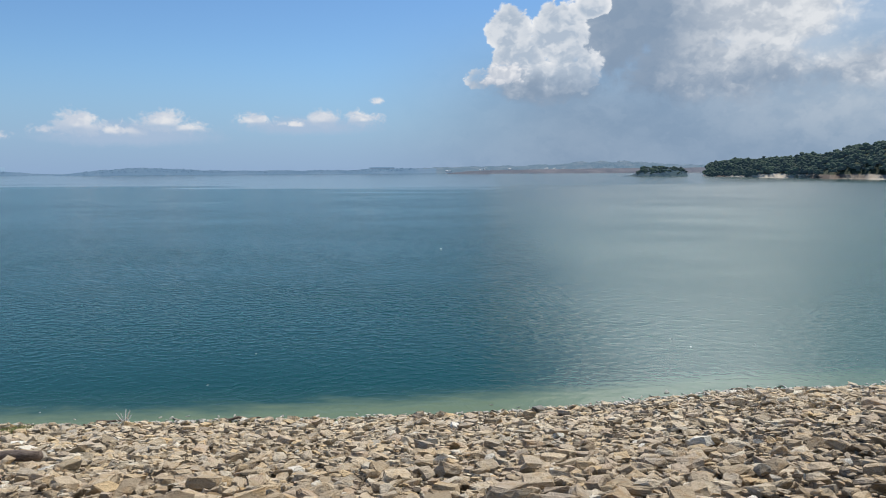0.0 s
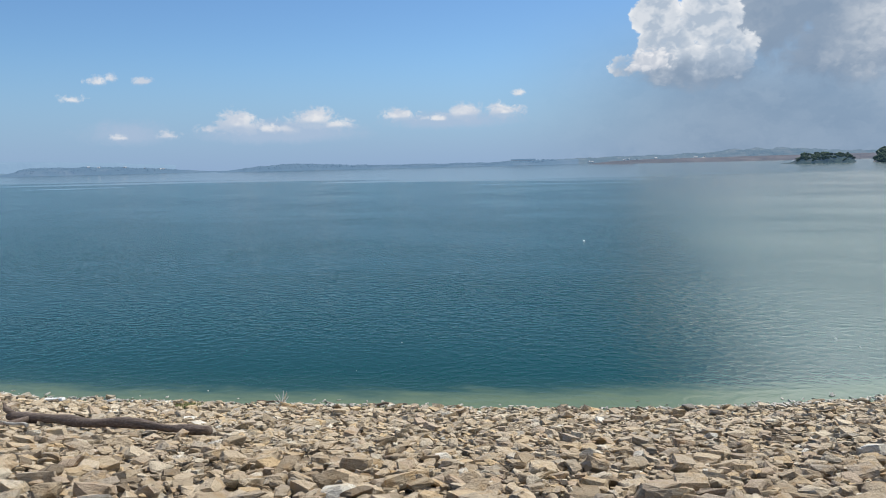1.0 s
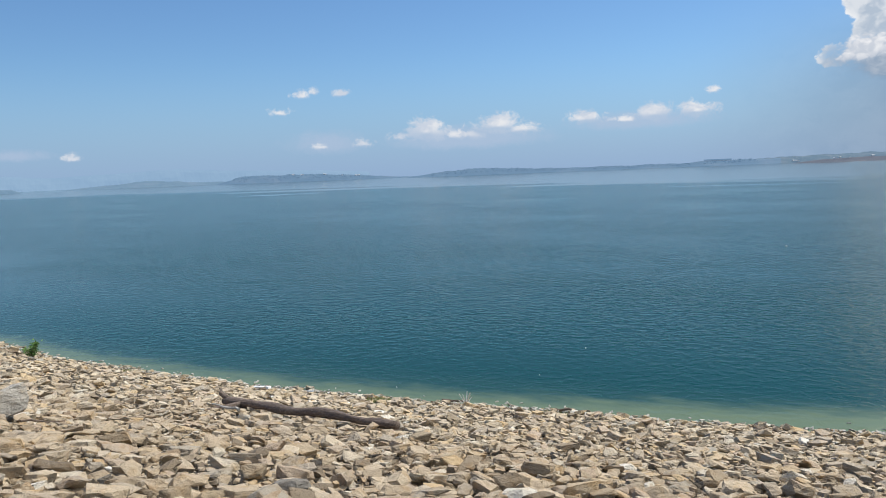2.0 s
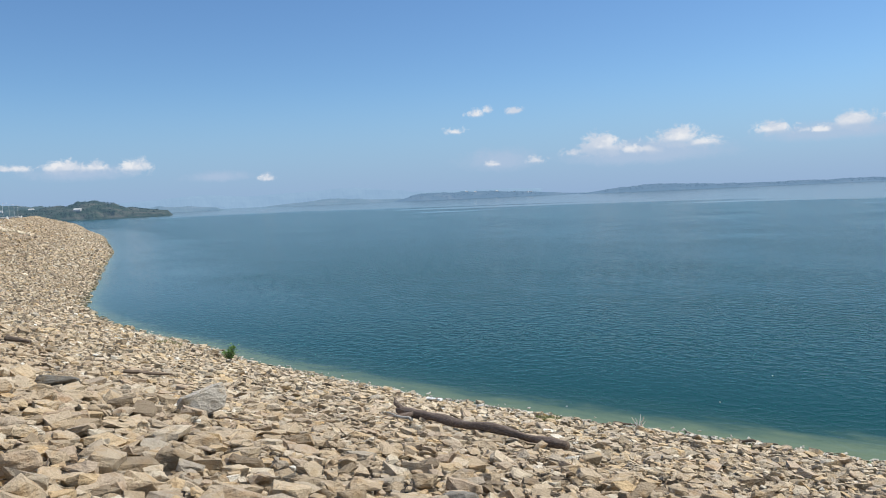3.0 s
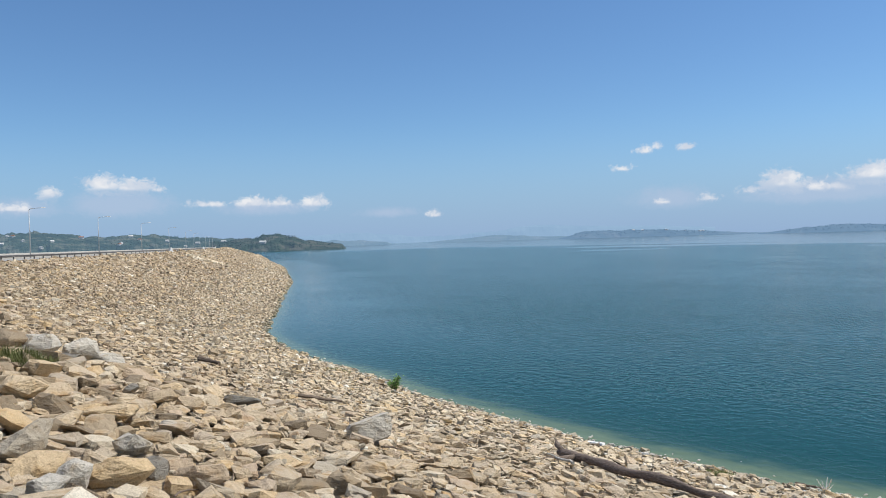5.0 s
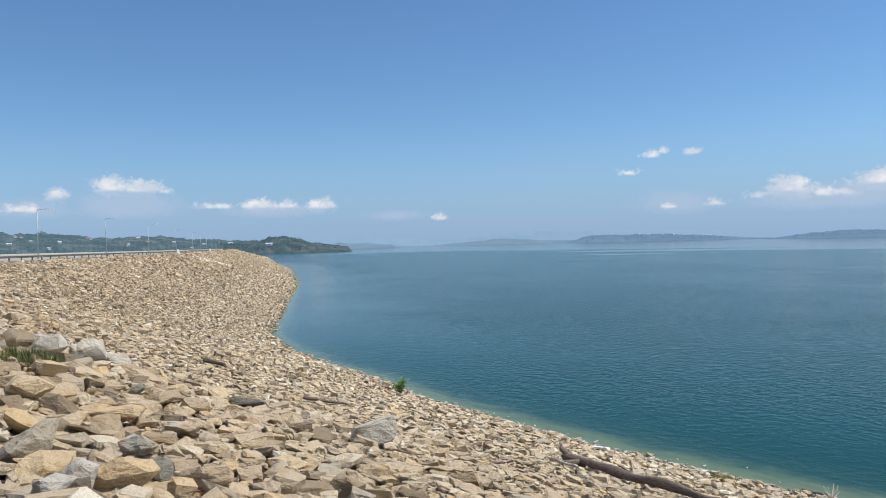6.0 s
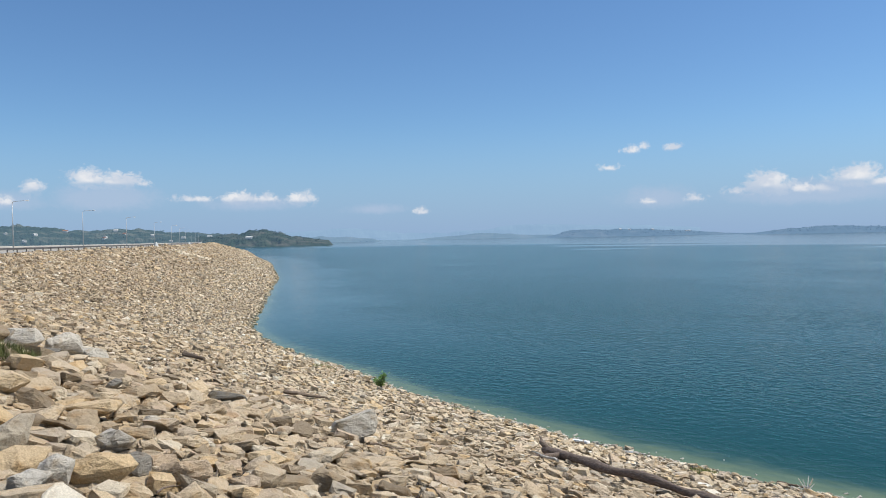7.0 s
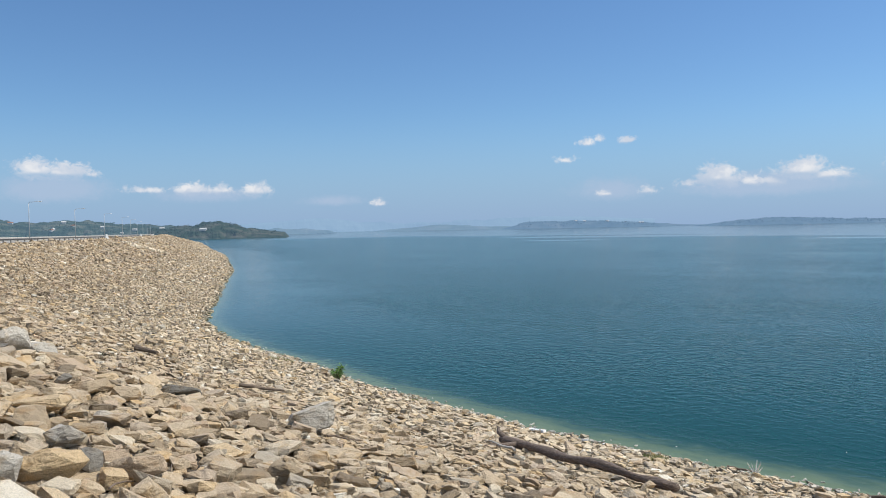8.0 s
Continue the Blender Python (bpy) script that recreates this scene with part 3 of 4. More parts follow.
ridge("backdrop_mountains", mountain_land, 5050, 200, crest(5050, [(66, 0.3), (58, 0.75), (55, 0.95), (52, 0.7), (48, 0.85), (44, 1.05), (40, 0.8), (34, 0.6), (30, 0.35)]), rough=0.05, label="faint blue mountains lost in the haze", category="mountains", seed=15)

# the wooded headland and its islet, nearer
shore_land, n, b = material("sandy_headland")
_z = n.add("ShaderNodeSeparateXYZ", i0=n.at).outputs[2]
_n1 = n.noise(n.at, 0.05, 5)
_scrub = n.ramp(n.noise(n.at, 0.09, 5), [(0.35, (0.02, 0.035, 0.014)), (0.6, (0.045, 0.055, 0.025)), (0.8, (0.12, 0.10, 0.065))])
n.put(b.inputs["Base Color"], n.mix(n.smooth(n.math("ADD", _z, n.math("MULTIPLY", _n1, 4.0)), 6.6, 5.4), _scrub, n.mix(n.smooth(n.noise(n.at, 0.012, 3), 0.42, 0.55), rgb(0.16, 0.12, 0.09), rgb(0.52, 0.45, 0.35))))
b.inputs["Roughness"].default_value = 0.95
bump(n, b, n.noise(n.at, 0.4, 5), 1.0, 1.0)
HEAD_DIST = [(-18, 1180), (-19.4, 1120), (-23, 960), (-27, 860), (-31, 800), (-45, 700), (-62, 650)]
HEAD_TOP = [(-18.9, 0.3), (-19.15, 6.0), (-19.4, 14.5), (-20.7, 18.5), (-22.5, 19.0), (-24.0, 19.5), (-25.5, 20.5), (-26.9, 21.0), (-27.4, 25.0), (-28.1, 29.0), (-30, 30.0), (-34, 32.0), (-45, 34.0), (-62, 30.0)]
_, on_head = ridge("backdrop_headland", shore_land, HEAD_DIST, 190, HEAD_TOP, rough=0.12, label="wooded headland with a pale sandy shore", category="headland", seed=11)
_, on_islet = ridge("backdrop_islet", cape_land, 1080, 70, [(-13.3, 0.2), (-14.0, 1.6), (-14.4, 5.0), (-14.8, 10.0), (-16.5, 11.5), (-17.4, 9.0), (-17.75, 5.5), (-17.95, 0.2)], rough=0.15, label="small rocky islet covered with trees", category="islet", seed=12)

# ---- rubble stone ----
def block(rng, extra=6, flat=0.55, boxy=None):
    """One quarried block: the hull of a broken slab, either squarish or irregular."""
    pts = []
    if rng.random() < 0.35 if boxy is None else boxy:
        for sx in (-1, 1):
            for sy in (-1, 1):
                for sz in (-1, 1):
                    c = rng.uniform(0.52, 1.0, 3)
                    pts.append((sx * c[0], sy * c[1] * 0.78, sz * c[2] * flat))
    else:
        extra += 9
    power = rng.uniform(2.2, 5.0)
    for _ in range(extra):
        v = rng.normal(size=3)
        v /= (np.abs(v) ** power).sum() ** (1 / power)
        v *= rng.uniform(0.72, 1.06)
        pts.append((v[0], v[1] * 0.78, v[2] * flat))
    bm = bmesh.new()
    for p_ in pts:
        bm.verts.new(p_)
    bmesh.ops.convex_hull(bm, input=bm.verts)
    bmesh.ops.delete(bm, geom=[v for v in bm.verts if not v.link_faces], context="VERTS")
    bmesh.ops.recalc_face_normals(bm, faces=bm.faces)
    bm.verts.index_update()
    v = np.array([q.co[:] for q in bm.verts]) * 0.5
    f = np.array([[q.index for q in t.verts] for t in bm.faces])
    bm.free()
    return v, f


rng = np.random.default_rng(7)
BLOCKS = [block(rng, flat=rng.uniform(0.26, 0.54)) for _ in range(90)]
CHIPS = [block(rng, extra=1, flat=rng.uniform(0.4, 0.7), boxy=True) for _ in range(30)]


def weathered(shape, seed):
    """The same block with broken, uneven faces and worn corners."""
    v, f = shape
    bm = bmesh.new()
    q = [bm.verts.new(c) for c in v]
    for t in f:
        bm.faces.new([q[i] for i in t])
    bmesh.ops.subdivide_edges(bm, edges=bm.edges[:], cuts=1, use_grid_fill=True)
    bmesh.ops.triangulate(bm, faces=bm.faces)
    bmesh.ops.smooth_vert(bm, verts=bm.verts, factor=0.22, use_axis_x=True, use_axis_y=True, use_axis_z=True)
    for vv in bm.verts:
        vv.co += vv.co.normalized() * 0.085 * noise.fractal(vv.co * 3.2 + Vector((seed * 3.7, 0, 0)), 0.8, 2, 4)
    bm.verts.index_update()
    v = np.array([c.co[:] for c in bm.verts]) * 1.06
    f = np.array([[c.index for c in t.verts] for t in bm.faces])
    bm.free()
    return v, f


def turns(yaw, tilt_x, tilt_y):
    """Rotation matrices, one per stone."""
    cz, sz, cx, sx, cy, sy = np.cos(yaw), np.sin(yaw), np.cos(tilt_x), np.sin(tilt_x), np.cos(tilt_y), np.sin(tilt_y)
    o, l = np.zeros_like(yaw), np.ones_like(yaw)
    mz = np.stack([cz, -sz, o, sz, cz, o, o, o, l], -1).reshape(-1, 3, 3)
    mx = np.stack([l, o, o, o, cx, -sx, o, sx, cx], -1).reshape(-1, 3, 3)
    my = np.stack([cy, o, sy, o, l, o, -sy, o, cy], -1).reshape(-1, 3, 3)
    return mx @ my @ mz


WORN = [weathered(q, i) for i, q in enumerate(BLOCKS)]


def heap(name, pos, size, mats, shapes, mat, label):
    """Many stones joined in one mesh."""
    which = rng.integers(0, len(shapes), len(pos))
    vs, fs, base = [], [], 0
    for i, (v, f) in enumerate(shapes):
        idx = np.nonzero(which == i)[0]
        if not len(idx):
            continue
        w_ = np.einsum("nij,kj->nki", mats[idx], v) * size[idx][:, None, None] + pos[idx][:, None, :]
        vs.append(w_.reshape(-1, 3))
        fs.append((f[None] + (np.arange(len(idx)) * len(v))[:, None, None] + base).reshape(-1, 3))
        base += len(idx) * len(v)
    vs, fs = np.concatenate(vs), np.concatenate(fs)
    me = bpy.data.meshes.new(name)
    me.vertices.add(len(vs)), me.loops.add(len(fs) * 3), me.polygons.add(len(fs))
    me.vertices.foreach_set("co", vs.ravel().astype(np.float32))
    me.polygons.foreach_set("loop_start", np.arange(0, len(fs) * 3, 3, dtype=np.int32))
    me.loops.foreach_set("vertex_index", fs.ravel().astype(np.int32))
    me.polygons.foreach_set("use_smooth", np.zeros(len(fs), dtype=bool))
    me.materials.append(mat)
    me.update(calc_edges=True)
    ob = new(name, me)
    ob.parent = embankment
    return tagged(ob, label, kind="stuff")


def scatter(s0, s1, step, median, spread, lo=-0.5, hi=CREST_D - 0.2, sink=0.12):
    """Stones on a jittered grid of the bank: places, lengths and turns."""
    s, d = np.meshgrid(np.arange(s0, s1, step), np.arange(lo, hi, step * 0.9))
    s, d = s.ravel() + rng.uniform(-0.5, 0.5, s.size) * step, d.ravel() + rng.uniform(-0.5, 0.5, s.size) * step
    x, y = on_bank(s, d)
    med = median * (1 + 0.22 * hump(x, y)) * (0.85 + 0.22 * np.clip((d - 12) / 16, 0, 1))            # the blocks grow up the bank
    size = np.clip(med * np.exp(rng.normal(0, spread, s.size)), med * 0.45, med * 2.2)
    z = height(d) + hump(x, y) + size * sink * rng.uniform(-1.0, 2.3, s.size)
    lean = math.atan(1 / SLOPE)
    tilt = turns(rng.uniform(0, 6.283, s.size), rng.normal(-lean * 0.75, 0.21, s.size), rng.normal(0, 0.21, s.size))
    return np.stack([x, y, z], -1), size, tilt, d

# ---- woods, far ----
def lump(rng_, sub):
    bm = bmesh.new()
    bmesh.ops.create_icosphere(bm, subdivisions=sub, radius=1.0)
    v = np.array([q.co[:] for q in bm.verts])
    bm.verts.index_update()
    f = np.array([[q.index for q in t.verts] for t in bm.faces])
    bm.free()
    return v * rng_.uniform(0.8, 1.12, (len(v), 1)) * np.array([1, 1, 0.8]), f


leafy = np.random.default_rng(21)
LUMPS = [lump(leafy, 2) for _ in range(10)]
SMALL_LUMPS = [lump(leafy, 1) for _ in range(10)]


def woods(name, spots, radius, shapes, mat, label, per=4):
    """A far wood: every crown is a handful of ragged leaf clumps."""
    vs, fs, base = [], [], 0
    for (x, y, z), r in zip(spots, radius):
        for q in range(per):
            v, f = shapes[int(leafy.integers(0, len(shapes)))]
            off = leafy.normal(0, 0.5, 3) * r * np.array([1, 1, 0.55]) if per > 1 else np.zeros(3)
            c = r * leafy.uniform(0.45, 0.8)
            a = leafy.uniform(0, 6.283)
            rot = np.array([[math.cos(a), -math.sin(a), 0], [math.sin(a), math.cos(a), 0], [0, 0, 1]])
            vs.append(v @ rot.T * c + np.array([x, y, z + r * 0.3]) + off)
            fs.append(f + base)
            base += len(v)
    return tagged(mesh_object(name, np.concatenate(vs), np.concatenate(fs), mat), label, "trees", kind="stuff")


# far woods; the last figure is the haze painted in as glow
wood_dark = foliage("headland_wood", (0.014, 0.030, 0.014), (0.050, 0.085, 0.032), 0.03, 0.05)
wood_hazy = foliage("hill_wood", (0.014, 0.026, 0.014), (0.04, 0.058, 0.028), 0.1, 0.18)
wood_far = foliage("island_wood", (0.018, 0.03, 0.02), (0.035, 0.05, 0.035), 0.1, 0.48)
spots, radius = [], []
for _ in range(4200):
    a = -19.3 - 42 * leafy.uniform(0, 1) ** 1.6
    r_ = leafy.uniform(-0.39, 0.10)
    if a < -22.6 and r_ < -0.335 + 0.03 * noise.noise(Vector((a * 1.4, 0, 0))):
        continue
    spots.append(on_head(a, r_)), radius.append(leafy.uniform(1.1, 4.2))
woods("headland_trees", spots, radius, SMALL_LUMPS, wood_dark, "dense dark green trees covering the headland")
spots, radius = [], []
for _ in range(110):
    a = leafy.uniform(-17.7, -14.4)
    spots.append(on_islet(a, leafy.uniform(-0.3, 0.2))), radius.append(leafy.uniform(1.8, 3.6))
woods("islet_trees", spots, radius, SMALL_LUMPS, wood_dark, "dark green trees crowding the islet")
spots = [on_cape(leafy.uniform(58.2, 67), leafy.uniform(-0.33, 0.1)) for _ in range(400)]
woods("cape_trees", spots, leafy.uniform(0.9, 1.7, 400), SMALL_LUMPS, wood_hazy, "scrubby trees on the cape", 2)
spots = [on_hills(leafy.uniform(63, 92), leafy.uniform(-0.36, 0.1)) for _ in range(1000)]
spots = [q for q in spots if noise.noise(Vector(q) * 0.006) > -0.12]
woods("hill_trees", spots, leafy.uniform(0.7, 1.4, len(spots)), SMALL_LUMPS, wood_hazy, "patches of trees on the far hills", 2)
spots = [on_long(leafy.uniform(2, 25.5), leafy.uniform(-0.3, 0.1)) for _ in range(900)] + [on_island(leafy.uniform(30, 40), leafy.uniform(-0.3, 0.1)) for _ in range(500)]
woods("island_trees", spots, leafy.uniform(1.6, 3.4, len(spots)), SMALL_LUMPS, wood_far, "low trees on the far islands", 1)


def house(at, turn, length, width, wall_h, hazy_mat, roof_mat):
    """A small far house: walls and a gabled roof."""
    ob = new("house")
    ob.matrix_basis = pose(at[0], at[1], at[2] - 0.4, 0, 0, turn)
    bm = bmesh.new()
    bmesh.ops.create_cube(bm, size=1.0, matrix=Matrix.Translation((0, 0, wall_h / 2)) @ Matrix.Diagonal((length, width, wall_h, 1)))
    part("wall", bm, hazy_mat, ob)
    bm = bmesh.new()
    o, l, h = width / 2 + 0.5, length / 2 + 0.5, width * 0.32
    q = [bm.verts.new(c) for c in ((-l, -o, wall_h), (l, -o, wall_h), (l, o, wall_h), (-l, o, wall_h), (-l, 0, wall_h + h), (l, 0, wall_h + h))]
    for f in ((0, 1, 5, 4), (2, 3, 4, 5), (1, 2, 5), (3, 0, 4), (0, 3, 2, 1)):
        bm.faces.new([q[i] for i in f])
    part("roof", bm, roof_mat, ob)
    return ob


for i in range(15):
    a = leafy.uniform(66, 81)
    tagged(house(on_hills(a, leafy.uniform(-0.34, -0.1)), leafy.uniform(0, 180), leafy.uniform(6, 10), leafy.uniform(5, 7), leafy.uniform(2.5, 3.5), plaster, roof_red if i % 4 == 0 else plaster),
           "small pale plastered house on the far hillside", "house", "houses on the hills")
for i in range(20):
    a = leafy.uniform(-11, 4)
    tagged(house(on_town(a, leafy.uniform(-0.4, -0.28)), leafy.uniform(0, 180), leafy.uniform(6, 12), leafy.uniform(5, 8), leafy.uniform(2.5, 4), plaster, plaster),
           "pale house of the town on the far shore", "house", "town houses")
for i in range(8):
    tagged(house(on_island(leafy.uniform(30, 36), -0.1), leafy.uniform(0, 180), 9, 6, 4, plaster, plaster), "pale house among trees on the far island", "house", "island houses")
tagged(house(on_cape(63.3, -0.27), 40, 11, 7, 3, plaster, plaster), "pale house below the knoll on the cape", "house")
LONG_BLOCK = on_long(4.6, -0.05)
tagged(house((LONG_BLOCK[0], LONG_BLOCK[1], LONG_BLOCK[2]), 4, 80, 12, 2.2, plaster, isle_land), "long low shed on the far shore", "building")


# ---- along the dam crest ----
def tube(bm, a, b_, r0, r1, seg=8):
    """A tapered round bar from a to b_."""
    a, b_ = Vector(a), Vector(b_)
    m = Matrix.Translation((a + b_) / 2) @ (b_ - a).to_track_quat("Z", "Y").to_matrix().to_4x4()
    bmesh.ops.create_cone(bm, cap_ends=True, segments=seg, radius1=r0, radius2=r1, depth=(b_ - a).length, matrix=m)


def box(bm, size, at=(0, 0, 0), turn=None):
    m = Matrix.Translation(at) @ (turn or Matrix.Identity(4)) @ Matrix.Diagonal((*size, 1))
    return bmesh.ops.create_cube(bm, size=1.0, matrix=m)["verts"]


def street_lamp():
    ob = new("street_lamp")
    bm = bmesh.new()
    tube(bm, (0, 0, 0.03), (0, 0, 8.3), 0.105, 0.06, 12)
    part("pole", bm, galvanised, ob, smooth=True)
    bm = bmesh.new()
    last = Vector((0, 0, 8.25))
    for i in range(1, 7):
        a = i / 6 * radians(80)
        nxt = Vector((0.55 * (1 - math.cos(a)), 0, 8.25 + 0.55 * math.sin(a) * 0.55))
        tube(bm, last, nxt, 0.05, 0.048)
        last = nxt
    tube(bm, last, (2.0, 0, 8.68), 0.048, 0.04)
    part("arm", bm, galvanised, ob)
    bm = bmesh.new()
    vs = box(bm, (0.85, 0.30, 0.13), (2.3, 0, 8.70))
    for v in vs:
        if v.co.z > 8.7:
            v.co.x, v.co.y = 2.3 + (v.co.x - 2.3) * 0.7, v.co.y * 0.6
    bmesh.ops.bevel(bm, geom=bm.edges[:], offset=0.03, segments=2, affect="EDGES")
    head = part("lamp_head", bm, white_paint, ob)
    bm = bmesh.new()
    box(bm, (0.5, 0.2, 0.05), (2.35, 0, 8.62))
    bmesh.ops.bevel(bm, geom=bm.edges[:], offset=0.02, segments=2, affect="EDGES")
    part("diffuser", bm, lamp_glass, head)
    bm = bmesh.new()
    box(bm, (0.42, 0.42, 0.04), (0, 0, 0.02))
    part("base_plate", bm, galvanised, ob)
    return tagged(ob, "tall grey steel street lamp beside the dam road", "street lamp", "street lamps on the dam")


first_lamp = None
for s in (255.5, 297.0, 349.0, 408.0, 470.0, 536.0, 600.0, 664.0, 728.0, 792.0):
    x, y = on_bank(s, CREST_D + 9.0)
    x2, y2 = on_bank(s, CREST_D)
    m = pose(float(x), float(y), CREST_Z + 0.03, 0, 0, math.degrees(math.atan2(y2 - y, x2 - x)))
    if first_lamp is None:
        first_lamp = street_lamp()
        first_lamp.matrix_basis = m
    else:
        copy_thing(first_lamp, m)

rail_s = np.arange(s_at(62), 586.0, 4.0)
rail = new("guard_rail")
rx, ry = on_bank(rail_s[0], CREST_D + 0.9)
tagged(rail, "dark weathered steel guard rail along the dam road", "guard rail")
profile = [(0.0, 0.46), (0.05, 0.50), (0.05, 0.55), (0.0, 0.60), (0.05, 0.65), (0.05, 0.70), (0.0, 0.76), (0.012, 0.76), (0.062, 0.70), (0.062, 0.65), (0.012, 0.60), (0.062, 0.55), (0.062, 0.50), (0.012, 0.46)]
sweep("beam", [(CREST_D + 0.75 - d_, CREST_Z + z_) for d_, z_ in profile], rail_s, rail_steel, rail)
bm = bmesh.new()
box(bm, (0.15, 0.12, 0.80), (0, 0, 0.38))
bmesh.ops.bevel(bm, geom=bm.edges[:], offset=0.012, segments=1, affect="EDGES")
post_mesh = bpy.data.meshes.new("post")
bm.to_mesh(post_mesh)
bm.free()
post_mesh.materials.append(rail_steel)
for s in rail_s:
    x, y = on_bank(s, CREST_D + 0.85)
    x2, y2 = on_bank(s, CREST_D)
    p_ = new("post", post_mesh)
    p_.parent = rail
    p_.matrix_basis = pose(float(x), float(y), CREST_Z - 0.03, 0, 0, math.degrees(math.atan2(y2 - y, x2 - x)))

for s in (337.0, 437.0, 583.0):
    x, y = on_bank(s, CREST_D - 0.5)
    ob = new("marker_post")
    ob.location = (float(x), float(y), CREST_Z - 0.2)
    bm = bmesh.new()
    vs = box(bm, (1.0, 1.0, 1.5), (0, 0, 0.75))
    for v in vs:
        if v.co.z > 1:
            v.co.x, v.co.y = v.co.x * 0.35, v.co.y * 0.35
    bmesh.ops.bevel(bm, geom=bm.edges[:], offset=0.05, segments=2, affect="EDGES")
    part("pillar", bm, white_paint, ob)
    bm = bmesh.new()
    box(bm, (1.4, 1.4, 0.3), (0, 0, 0.1))
    bmesh.ops.bevel(bm, geom=bm.edges[:], offset=0.04, segments=1, affect="EDGES")
    part("plinth", bm, concrete, ob)
    tagged(ob, "white painted concrete survey marker on the dam crest", "marker", "survey markers")


# ---- on the near bank ----
def boulder(name, at, size, turn, mat, seed, label, flat=0.6, sink=0.12, tilt=(0, 0), extra=10, square=False):
    """A large angular block, chipped and worn along its edges."""
    r_ = np.random.default_rng(seed)
    v, f = block(r_, extra=extra, flat=flat, boxy=square)
    bm = bmesh.new()
    q = [bm.verts.new(c) for c in v]
    for t in f:
        bm.faces.new([q[i] for i in t])
    bmesh.ops.subdivide_edges(bm, edges=bm.edges[:], cuts=3, use_grid_fill=True)
    bmesh.ops.triangulate(bm, faces=bm.faces)
    for _ in range(1):
        bmesh.ops.smooth_vert(bm, verts=bm.verts, factor=0.35, use_axis_x=True, use_axis_y=True, use_axis_z=True)
    for vv in bm.verts:
        vv.co += vv.co.normalized() * 0.035 * noise.fractal(vv.co * 3.5 + Vector((seed, 0, 0)), 0.7, 2, 5)
    low = min(vv.co.z for vv in bm.verts)
    for vv in bm.verts:
        vv.co.z -= low + sink * flat
    me = bpy.data.meshes.new(name)
    bm.to_mesh(me)
    bm.free()
    me.materials.append(mat)
    ob = new(name, me)
    ob.matrix_basis = pose(at[0], at[1], ground_z(at[0], at[1]) + 0.08, tilt[0], tilt[1], turn) @ Matrix.Scale(size, 4)
    return tagged(ob, label, "rock")


boulder("boulder", (-14.4, 9.8), 1.1, 75, stone_grey, 3, "large pale grey angular boulder lying on the rubble", 0.58, 0.02, (-16, -10), square=True)
boulder("boulder", (-16.1, 7.5), 1.0, 70, stone_dark, 5, "flat dark grey slab-like boulder on the rubble", 0.42, 0.05, (-12, 6))
boulder("boulder", (-18.9, 4.0), 1.05, 30, stone_grey, 8, "whitish grey boulder beside a grass tuft", 0.66, 0.0, (-8, 0))
boulder("boulder", (-19.1, 4.85), 0.95, 100, stone_grey, 9, "whitish grey boulder in a row of three", 0.62, 0.0, (-10, 5))
boulder("boulder", (-19.4, 5.6), 0.78, 10, stone_grey, 10, "small whitish boulder at the end of the row", 0.5, 0.0, (-10, 0))
# no stone of its own: a dark block standing in for the boulders' shadow
boulder("boulder", (-18.2, 4.35), 0.5, 60, stone_dark, 30, "dark block added for the shadow below the whitish boulders", 0.6, 0.05, (-10, 0))
boulder("boulder", (-19.2, 3.4), 0.95, 20, stone_one, 31, "yellowish sandstone block beside the grass tuft", 0.55, 0.05, (-8, 4))
boulder("boulder", (-8.49, 2.51), 0.78, 55, stone_one, 12, "yellowish sandstone block among the rubble", 0.5, 0.1, (-6, 10))
boulder("boulder", (-9.67, 1.85), 0.85, 120, stone_one, 14, "tilted tan sandstone slab among the rubble", 0.45, 0.1, (-24, -14))
boulder("boulder", (-8.48, 1.98), 0.48, 15, stone_grey, 15, "grey angular block among the rubble", 0.7, 0.1, (-10, 8))
boulder("boulder", (-8.92, 3.55), 0.78, 65, stone_one, 17, "rounded yellowish sandstone block among the rubble", 0.42, 0.12, (-10, 0))
boulder("boulder", (-12.18, 4.36), 0.38, 40, stone_grey, 18, "whitish weathered stone on the rubble", 0.5, 0.1, (-10, 5))
boulder("boulder", (-12.3, 3.55), 1.0, 80, stone_one, 33, "broad flat tan slab on the rubble", 0.3, 0.0, (-14, 4))
boulder("boulder", (-11.7, 2.76), 0.66, 140, stone_one, 34, "flat tan slab on the rubble", 0.36, 0.05, (-10, -6))
boulder("boulder", (-13.3, 2.43), 0.8, 35, stone_one, 35, "large tan block on the rubble", 0.6, 0.05, (-16, 8))
boulder("boulder", (-10.3, 3.2), 0.52, 95, stone_grey, 36, "split grey block standing on edge", 0.8, 0.05, (-20, 14))
boulder("boulder", (-9.1, 3.05), 0.5, 10, stone_dark, 37, "dark brown split block among the rubble", 0.6, 0.08, (-12, 10))
boulder("boulder", (-14.8, 4.6), 0.36, 70, stone_dark, 38, "small dark stone on the rubble", 0.7, 0.05, (-10, 5))
boulder("boulder", (-7.85, 1.66), 0.44, 110, stone_grey, 39, "bluish grey block among the rubble", 0.6, 0.08, (-8, 6))
boulder("boulder", (-7.1, 8.6), 0.5, 80, stone_one, 19, "pale yellowish sandstone block on the slope", 0.62, 0.05, (-14, 6))
boulder("boulder", (-6.1, 8.1), 0.56, 20, stone_dark, 22, "dark brown split block on the slope", 0.5, 0.1, (-12, 0))
boulder("boulder", (3.8, 29.2), 0.55, 35, stone_dark, 23, "dark wet block at the waterline", 0.7, 0.05, (0, 8))
